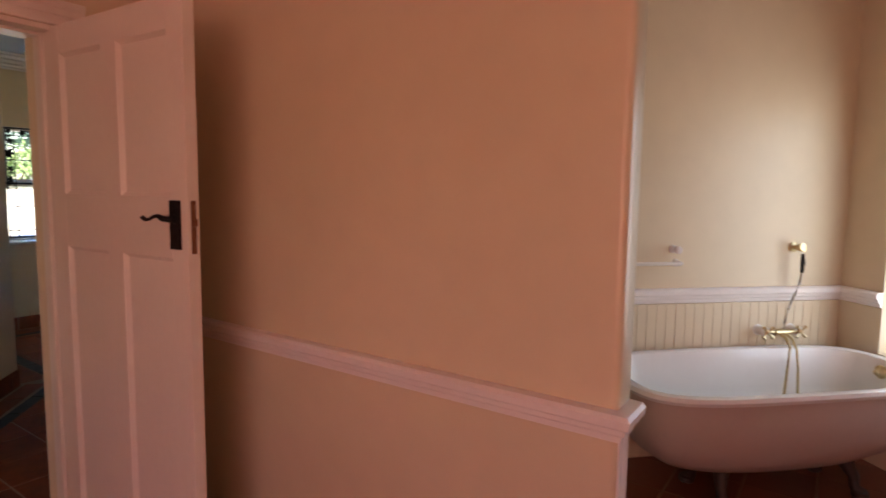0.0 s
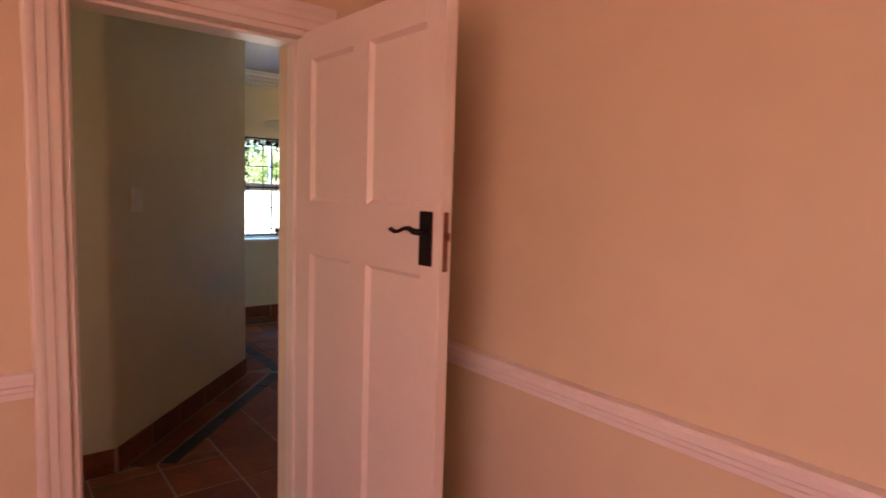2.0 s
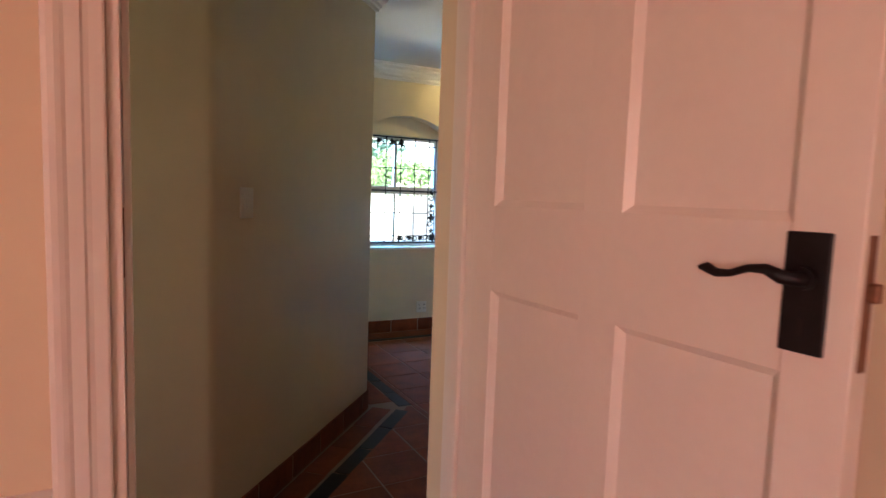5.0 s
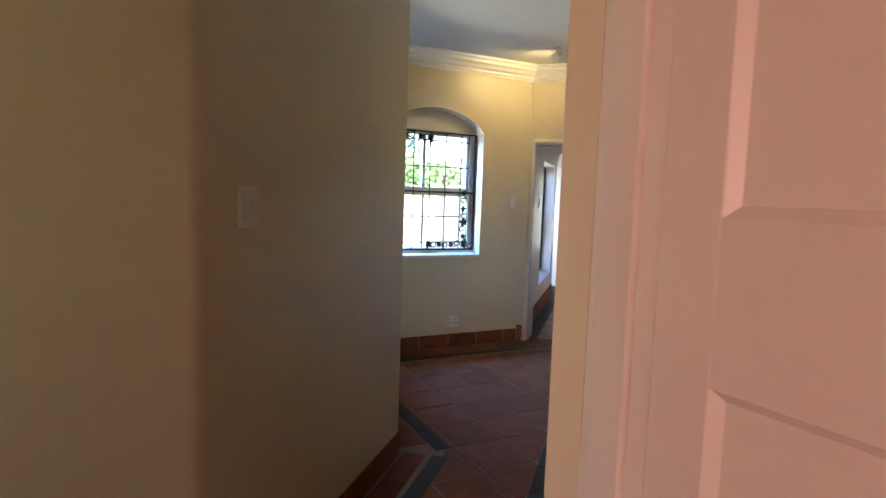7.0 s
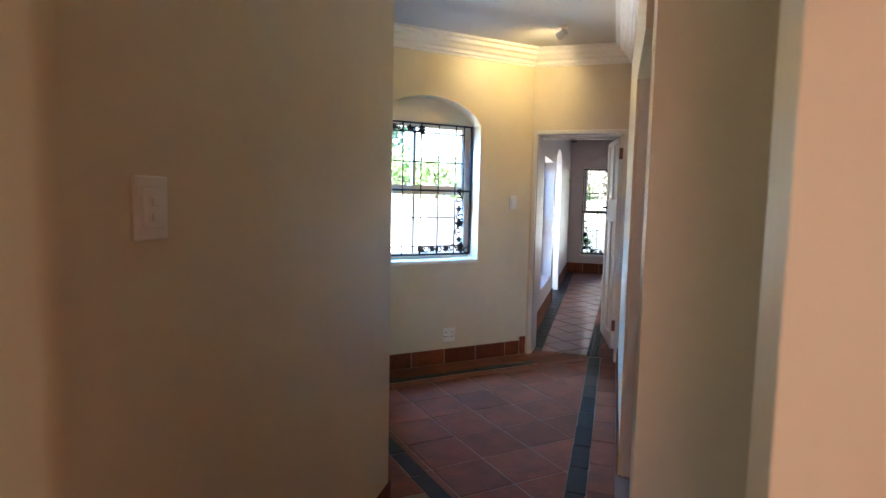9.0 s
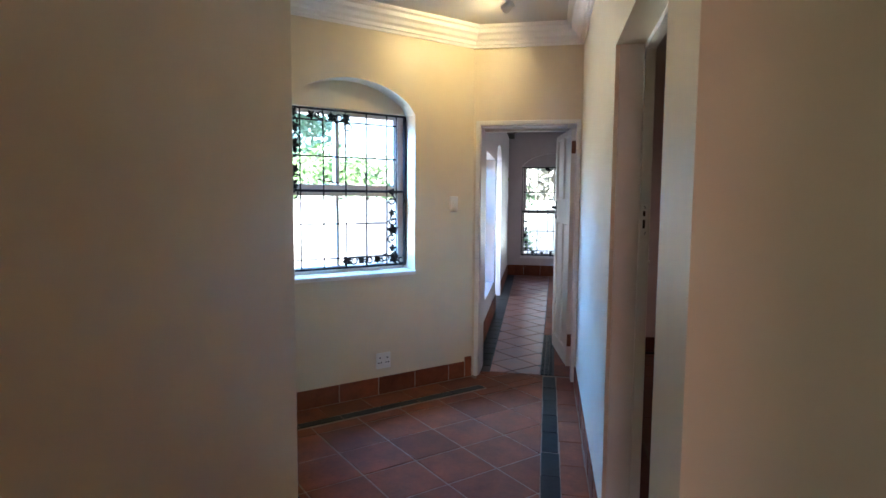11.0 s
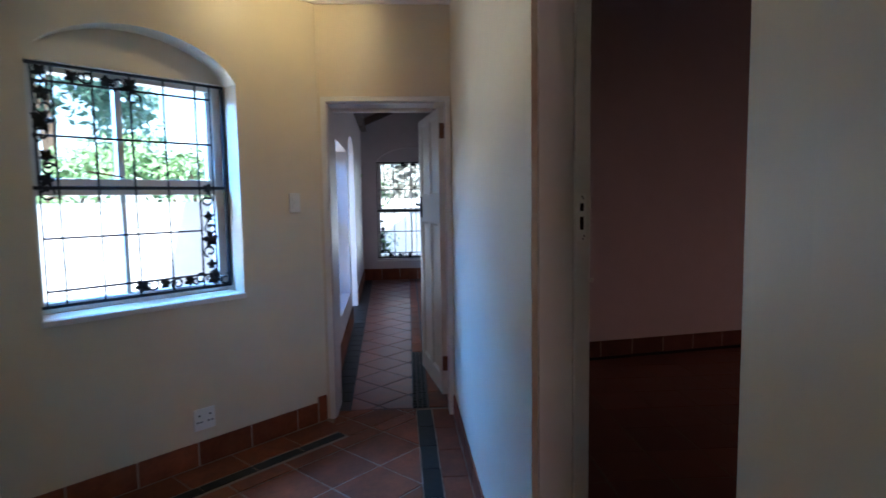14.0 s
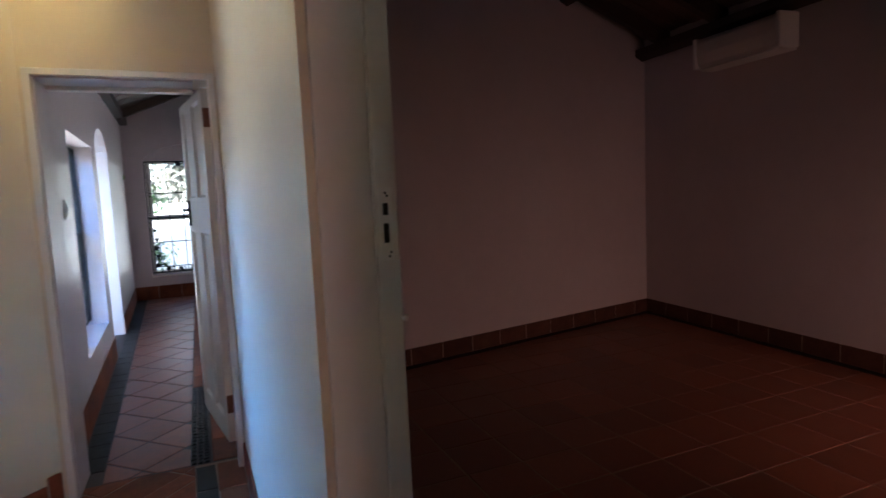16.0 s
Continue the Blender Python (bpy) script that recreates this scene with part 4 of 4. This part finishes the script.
bathtub()
wall_at = lambda s, z: turned(z, s, 2.62)
mixer = thing("bath_mixer_tap", "old brass and white bath mixer tap on the wall", "tap", wall_at(3.126, 0.712))
for x in (-0.105, 0.105):
    bm = bmesh.new()
    lathe(bm, [(0.042, 0), (0.040, 0.012), (0.024, 0.02), (0.022, 0.055), (0.028, 0.062), (0.028, 0.082)], 16, pose(x, 0, 0, 90, 0, 0))
    part("inlet", bm, PLASTIC, mixer, "", True)
    bm = bmesh.new()
    for k in range(4):
        q = math.pi / 4 + k * math.pi / 2
        tube(bm, [(x, -0.098, 0.0), (x + 0.03 * math.cos(q), -0.100, 0.03 * math.sin(q)), (x + 0.042 * math.cos(q), -0.101, 0.042 * math.sin(q))], 0.0085, 8, taper=(0.8, 0.8, 1.3))
    lathe(bm, [(0.013, 0), (0.015, 0.014), (0.006, 0.022)], 12, pose(x, -0.088, 0, 90, 0, 0))
    part("cross_handle", bm, BRASS, mixer, "dull brass cross handle", True)
bm = bmesh.new()
tube(bm, [(-0.105, -0.075, -0.002), (-0.05, -0.075, -0.002), (-0.045, -0.078, -0.004), (0.045, -0.078, -0.004), (0.05, -0.075, -0.002), (0.105, -0.075, -0.002)], 0.0125, 12, taper=(1, 1, 1.45, 1.45, 1, 1))
part("body", bm, BRASS, mixer, "dull brass mixer body", True)
bm = bmesh.new()
tube(bm, [(-0.02, -0.075, -0.01), (-0.028, -0.14, -0.02), (-0.040, -0.19, -0.06), (-0.056, -0.20, -0.16), (-0.068, -0.20, -0.34)], 0.0075, 10)
part("spout", bm, BRASS, mixer, "long brass filler pipe", True)
bm = bmesh.new()
tube(bm, [(0.02, -0.075, -0.01), (0.016, -0.14, -0.03), (0.008, -0.185, -0.08), (0.012, -0.20, -0.20), (0.02, -0.20, -0.33)], 0.007, 10)
part("hose_loop", bm, BRASS, mixer, "", True)

shower = thing("hand_shower", "brass hand shower with black handle on a wall hook", "hand shower", wall_at(3.226, 1.185))
bm = bmesh.new()
lathe(bm, [(0.030, 0), (0.030, 0.01), (0.014, 0.016), (0.012, 0.06), (0.018, 0.07)], 14, pose(0, 0, 0, 90, 0, 0))
part("wall_hook", bm, BRASS, shower, "", True)
bm = bmesh.new()
lathe(bm, [(0.009, -0.045), (0.020, -0.03), (0.026, -0.008), (0.024, 0.004), (0.004, 0.008)], 18, pose(-0.005, -0.08, 0.005, 80, 0, 0))
part("rose", bm, BRASS, shower, "brass shower rose", True)
bm = bmesh.new()
tube(bm, [(0.004, -0.072, -0.035), (0.010, -0.07, -0.085), (0.012, -0.066, -0.14)], 0.011, 12, taper=(0.8, 1.2, 0.8))
part("handle", bm, IRON, shower, "black handle", True)
bm = bmesh.new()
tube(bm, [(0.012, -0.066, -0.14), (0.006, -0.062, -0.20), (-0.02, -0.06, -0.27), (-0.05, -0.06, -0.34), (-0.075, -0.065, -0.42), (-0.09, -0.075, -0.47)], 0.0065, 8)
part("hose", bm, CHROME, shower, "flexible metal hose", True)

rail = thing("towel_rail", "white towel bar with a knob end on the wall", "towel rail", wall_at(2.2, 1.10))
bm = bmesh.new()
tube(bm, [(-0.30, -0.05, 0), (0.30, -0.05, 0)], 0.010, 10)
part("bar", bm, PLASTIC, rail, "", True)
for x in (-0.29, 0.29):
    bm = bmesh.new()
    lathe(bm, [(0.022, 0), (0.02, 0.01), (0.012, 0.015), (0.012, 0.055)], 12, pose(x, 0, 0, 90, 0, 0))
    part("bracket", bm, PLASTIC, rail, "", True)
knob = thing("wall_hook", "white porcelain hook knob on the wall", "hook", wall_at(2.470, 1.175))
bm = bmesh.new()
lathe(bm, [(0.024, 0), (0.022, 0.01), (0.010, 0.018), (0.010, 0.035), (0.022, 0.048), (0.022, 0.060), (0.008, 0.068)], 14, pose(0, 0, 0, 90, 0, 0))
part("knob", bm, PLASTIC, knob, "", True)

# ---- air conditioner in the dark room ----
ac_dir = (R - K).normalized()
ac_m = Matrix.Translation((K.x, K.y, 0)) @ Matrix.Rotation(math.atan2(ac_dir.y, ac_dir.x), 4, "Z")
ac = thing("air_conditioner", "white wall-mounted air conditioner under the roof beam", "air conditioner", ac_m @ Matrix.Translation((1.36, -0.004, 2.53)))
bm = bmesh.new()
prof = [(0, -0.14), (-0.12, -0.14), (-0.19, -0.09), (-0.205, 0.0), (-0.20, 0.10), (-0.16, 0.14), (0, 0.14)]
ends = [[bm.verts.new((x, y, z)) for y, z in prof] for x in (-0.42, 0.42)]
for i in range(len(prof)):
    bm.faces.new((ends[0][i], ends[0][(i + 1) % 7], ends[1][(i + 1) % 7], ends[1][i]))
bm.faces.new(ends[0])
bm.faces.new(ends[1][::-1])
part("case", bm, PLASTIC, ac, "")
bm = bmesh.new()
box(bm, (-0.38, -0.185, -0.137), (0.38, -0.11, -0.125), Matrix.Rotation(radians(0), 4, "X"))
part("outlet_flap", bm, PLASTIC, ac)
for x in (-0.425, 0.425):
    bm = bmesh.new()
    box(bm, (x - 0.022, -0.214, -0.125), (x + 0.022, -0.001, 0.146), bevel=0.016)
    part("end_cap", bm, PLASTIC, ac, "rounded white end cap")


# ---- tiles ----
def tile_mesh(poly, z0, z1, inset, mat):
    bm = bmesh.new()
    prism(bm, poly, z0, z1, inset=inset)
    return mesh_of("tile", bm, mat)


def lay(parent, name, pitch, gap, origin, planes, bounds, mat, z1=0.0, limit=999):
    """Square tiles on a grid through origin, cut to the half planes; whole tiles share one mesh."""
    k = (pitch - gap) / 2
    whole = tile_mesh([(-k, -k), (k, -k), (k, k), (-k, k)], -0.013, z1, 0.003, mat)
    x0, y0, x1, y1 = bounds
    rnd = random.Random(11)
    made = 0
    for i in range(math.floor((x0 - origin[0]) / pitch), math.ceil((x1 - origin[0]) / pitch) + 1):
        for j in range(math.floor((y0 - origin[1]) / pitch), math.ceil((y1 - origin[1]) / pitch) + 1):
            cx, cy = origin[0] + (i + 0.5) * pitch, origin[1] + (j + 0.5) * pitch
            sq = [(cx - k, cy - k), (cx + k, cy - k), (cx + k, cy + k), (cx - k, cy + k)]
            cut = clip(sq, planes)
            if not cut or area_of(cut) < 0.0015:
                continue
            made += 1
            if area_of(cut) > area_of(sq) * 0.999:
                ob = new(name, whole)
            else:
                ob = new(name, tile_mesh([(x - cx, y - cy) for x, y in cut], -0.013, z1, 0.003, mat))
            ob.parent = parent
            ob.location = (cx, cy, rnd.uniform(-0.0012, 0.0008))
            ob.rotation_euler = (rnd.uniform(-0.0025, 0.0025), rnd.uniform(-0.0025, 0.0025), 0)
    return made


def strip(parent, name, a, b, inward, off, width, piece, mat, gap=0.005, seed=1, lift=0.0):
    """Row of pieces along a-b, off from the wall line."""
    a, b, inward = Vector(a), Vector(b), Vector(inward).normalized()
    d = (b - a).normalized()
    n = max(1, round((b - a).length / piece))
    step = (b - a).length / n
    ang = math.atan2(d.y, d.x)
    rnd = random.Random(seed)
    side = 1 if (Vector((-d.y, d.x)).dot(inward) > 0) else -1
    variants = []
    for _ in range(4):
        j = [rnd.uniform(-0.003, 0.003) for _ in range(8)]
        w, h = (step - gap) / 2, (width - gap) / 2
        variants.append(tile_mesh([(-w + j[0], -h + j[1]), (w + j[2], -h + j[3]), (w + j[4], h + j[5]), (-w + j[6], h + j[7])], -0.013, lift, 0.003, mat))
    for i in range(n):
        c = a + d * (i + 0.5) * step + inward * (off + width / 2)
        ob = new(name, variants[rnd.randrange(4)])
        ob.parent = parent
        ob.location = (c.x, c.y, rnd.uniform(-0.001, 0.0015))
        ob.rotation_euler = (0, 0, ang)


def skirting(name, a, b, inward, pitch=0.312, h=0.13, phase=0.0, mat=None):
    """Row of upright skirting tiles on a wall."""
    a, b, inward = Vector(a), Vector(b), Vector(inward).normalized()
    d = (b - a).normalized()
    length = (b - a).length
    m = Matrix.Translation((a.x, a.y, 0)) @ Matrix(((d.x, inward.x, 0, 0), (d.y, inward.y, 0, 0), (0, 0, 1, 0), (0, 0, 0, 1)))
    bm = bmesh.new()
    box(bm, (0, 0.0005, 0.001), (length, 0.0085, h - 0.004), m)
    ob = structure(name, bm, GROUT_PALE, "terracotta tile skirting along the wall")
    u, first = 0.0, phase or pitch
    shared = {}
    while u < length - 0.01:
        w = min(first if u == 0 else pitch, length - u)
        key = round(w, 3)
        if key not in shared:
            bm = bmesh.new()
            box(bm, (0.0042, 0.0, 0.002), (w - 0.0042, 0.0105, h), bevel=0.002)
            shared[key] = mesh_of("tile", bm, mat or TERRA)
        t = new("tile", shared[key])
        t.parent = ob
        t.matrix_local = m @ Matrix.Translation((u, 0.001, 0))
        u += w
    return ob


UP, ACROSS = (R2, R2), (-R2, R2)
skirting("baseboard_window", (1.925, 6.235), (4.012, 6.235), (0, -1), phase=0.37)
skirting("baseboard_hall_west", (1.925, 4.27), (1.925, 6.235), (1, 0))
dg = (Vector((1.925, 4.27)) - Vector((0.815, 3.04))).normalized()
skirting("baseboard_hall_diagonal", (0.815, 3.04), (1.925, 4.27), (dg.y, -dg.x))
skirting("baseboard_corridor_north", (-2.0, 3.04), (0.815, 3.04), (0, -1))
skirting("baseboard_corridor_east", P(-0.613, 3.867), P(2.0, 3.867), (-R2, -R2))
skirting("baseboard_pier", P(-0.613, 3.867), P(-0.613, 4.21), ACROSS)
skirting("baseboard_passage_side", P(-0.651, 5.085), P(-0.685, 7.3), ACROSS)
skirting("baseboard_door_pier", (4.014, 6.235), (4.083, 6.235), (0, -1), h=0.165)
fdn = fd.normalized()
skirting("baseboard_far_left", FAR_A, FAR_A + fdn * 2.6, (fdn.y, -fdn.x), h=0.20)
skirting("baseboard_far_left_end", FAR_A + fdn * 3.7, FAR_B, (fdn.y, -fdn.x), h=0.20)
skirting("baseboard_far_window", P(-1.76, 13.7), P(-0.42, 13.7), (-R2, -R2), h=0.20)
left_in = Vector(((K - L).y, (L - K).x))
skirting("baseboard_dark_room_left", L, K, tuple(left_in if left_in.dot(R - K) > 0 else -left_in), h=0.14, mat=TERRA_DIM)
skirting("baseboard_dark_room_right", K, R, tuple(up_dir), h=0.14, mat=TERRA_DIM)

SLATE_EDGE = (R2 * 1.0156, -R2 * 0.9844, -0.888 + 0.0156 * 3.95)   # inner edge of the slate along the side wall
tile_o = (2.59, 5.48 - 0.317)
PT = 0.318
# hall, inside the slate border
lay(floor, "tile", PT, 0.009, tile_o, [(-1, 0, -2.235), (0, 1, 5.905), SLATE_EDGE, r_max(7.43)], (2.2, 3.0, 4.3, 6.0), TERRA)
lay(floor, "tile", PT, 0.009, tile_o, [(1, 0, 2.227), (dg.y - 0.0, -dg.x, 9), (-dg.y, dg.x, -(dg.y * 0.815 - dg.x * 3.04) - 0.245), SLATE_EDGE, (0, -1, -3.0)],
    (0.8, 2.9, 2.3, 4.4), TERRA)
lay(floor, "tile", PT, 0.009, tile_o, [(-1, 0, -4.005), (0, -1, -5.913), (0, 1, 6.22), SLATE_EDGE, s_min(-1.47), r_max(7.43)], (3.9, 5.8, 5.3, 6.4), TERRA)
lay(floor, "tile", PT, 0.009, tile_o, [(-1, 0, -4.08), (0, -1, -6.225), SLATE_EDGE, s_min(-1.47), r_max(7.43)], (3.9, 6.0, 5.3, 6.8), TERRA)
# corridor before the bathroom
lay(floor, "tile", PT, 0.009, tile_o, [(0, 1, 3.02), (0, -1, -1.88), (1, 0, 3.3), (-1, 0, 0.6), r_max(3.86)], (-0.6, 1.8, 3.4, 3.0), TERRA)
# terracotta edging between slate and skirting
strip(floor, "edge_tile", (2.1, 6.222), (4.07, 6.222), (0, -1), 0.0, 0.205, 0.318, TERRA, seed=2)
strip(floor, "edge_tile", P(-0.646, 3.9), P(-0.700, 7.4), ACROSS, 0.0, 0.135, 0.318, TERRA, seed=3)
strip(floor, "edge_tile", (0.86, 3.09), (1.96, 4.29), (dg.y, -dg.x), 0.012, 0.135, 0.318, TERRA, seed=4)
strip(floor, "edge_tile", (1.962, 4.33), (1.962, 6.0), (1, 0), 0.0, 0.175, 0.318, TERRA, seed=5)
# green slate border
strip(floor, "slate_piece", (2.235, 6.222), (4.0, 6.222), (0, -1), 0.215, 0.075, 0.30, SLATE, seed=6)
strip(floor, "slate_piece", P(-0.646, 3.95), P(-0.700, 7.4), ACROSS, 0.138, 0.102, 0.30, SLATE, seed=7)
strip(floor, "slate_piece", (0.90, 3.13), (1.99, 4.28), (dg.y, -dg.x), 0.15, 0.095, 0.30, SLATE, seed=8)
strip(floor, "slate_piece", (1.962, 4.22), (1.962, 5.9), (1, 0), 0.178, 0.095, 0.30, SLATE, seed=9)

# passage: small diamond tiles in dark grout between pebbly slate bands
bm = bmesh.new()
box(bm, (-1.9, 7.43, -0.012), (-0.42, 13.7, -0.0028), pose(0, 0, 0, 0, 0, -45))
bed = structure("floor_passage", bm, GROUT_DARK, "dark grout bed of the passage floor")
lay(bed, "diamond_tile", 0.29, 0.011, tuple(P(-1.2, 7.5)), [s_max(-0.965), (-fdn.y, fdn.x, -(fdn.y * FAR_A.x - fdn.x * FAR_A.y) - 0.143), r_min(7.44), r_max(13.68)], (4.0, 5.5, 9.6, 11.2), TERRA_GLAZED)
# slate line carried to the wall, so it also paints the edge's shade
strip(bed, "slate_piece", FAR_A, FAR_B, (fdn.y, -fdn.x), 0.013, 0.125, 0.2, SLATE, seed=10)
for k in range(3):
    strip(bed, "slate_pebble", P(-0.43, 7.44), P(-0.43, 8.85), ACROSS, 0.432 + k * 0.034, 0.033, 0.040 + 0.007 * k, SLATE, gap=0.008, seed=12 + 20 * k, lift=0.006)
strip(bed, "edge_tile", P(-0.43, 7.44), P(-0.43, 13.6), ACROSS, 0.0, 0.42, 0.31, TERRA, seed=13)
strip(bed, "edge_tile", P(-0.43, 8.87), P(-0.43, 13.6), ACROSS, 0.432, 0.10, 0.31, TERRA, seed=14)

# thin dark line, in the slate's colour, at the foot of the dark room walls
strip(floor, "slate_piece", L, K, tuple(left_in if left_in.dot(R - K) > 0 else -left_in), 0.014, 0.075, 0.30, SLATE, seed=15, lift=0.003)
strip(floor, "slate_piece", K, R, tuple(up_dir), 0.014, 0.075, 0.30, SLATE, seed=16, lift=0.003)

# dark room and bathroom floors: joined tiles
def joined_floor(name, label, pitch, origin, planes, bounds, wing=False):
    """Joined tiles on a grid; wing lays the grid along the diagonal wing (bounds in its s and r)."""
    bm = bmesh.new()
    k = (pitch - 0.009) / 2
    x0, y0, x1, y1 = bounds
    rnd = random.Random(5)
    for i in range(math.floor((x0 - origin[0]) / pitch), math.ceil((x1 - origin[0]) / pitch) + 1):
        for j in range(math.floor((y0 - origin[1]) / pitch), math.ceil((y1 - origin[1]) / pitch) + 1):
            cx, cy = origin[0] + (i + 0.5) * pitch, origin[1] + (j + 0.5) * pitch
            sq = [(cx - k, cy - k), (cx + k, cy - k), (cx + k, cy + k), (cx - k, cy + k)]
            cut = clip([tuple(P(*c)) for c in sq] if wing else sq, planes)
            if cut and area_of(cut) > 0.002:
                prism(bm, cut, -0.013, rnd.uniform(-0.002, 0.0), inset=0.003)
    return tagged(part(name, bm, TERRA_ISLAND, floor, label), kind="stuff")


TERRA_ISLAND = material("terracotta_joined", (0.18, 0.053, 0.025), 0.42, scale=5, vary=0.14, fine=40, bump=0.16, bump_scale=14, per_island=0.2)
joined_floor("dark_room_tiles", "worn red terracotta floor tiles", PT, (0.0, 6.32), [s_min(-0.5), (0, 1, 6.6), (-1, 0, -2.6), (0, -1, -0.6), r_min(4.1)], (-0.6, 4.0, 4.2, 9.4), wing=True)
joined_floor("bathroom_tiles", "worn red terracotta bathroom floor tiles", PT, (0, 0), [(0, 1, 1.87), (-1, 0, 2.0), (0, -1, 2.5), r_max(2.62), s_max(3.57)], (-2.0, -2.5, 4.6, 1.9))

# tongue-and-groove boards below the dado behind the bath
board_wall = structure("trim_board_wall", bmesh.new(), PLASTER, "painted tongue-and-groove boards below the dado rail")
bm = bmesh.new()
box(bm, (0.0004, -0.014, 0.0), (0.0576, 0.0, Z + 0.04), bevel=0.003)
board = mesh_of("board", bm, PLASTER)
for i in range(59):
    o = new("board", board)
    o.parent = board_wall
    o.matrix_local = turned(0, 0.12 + i * 0.058, 2.618)
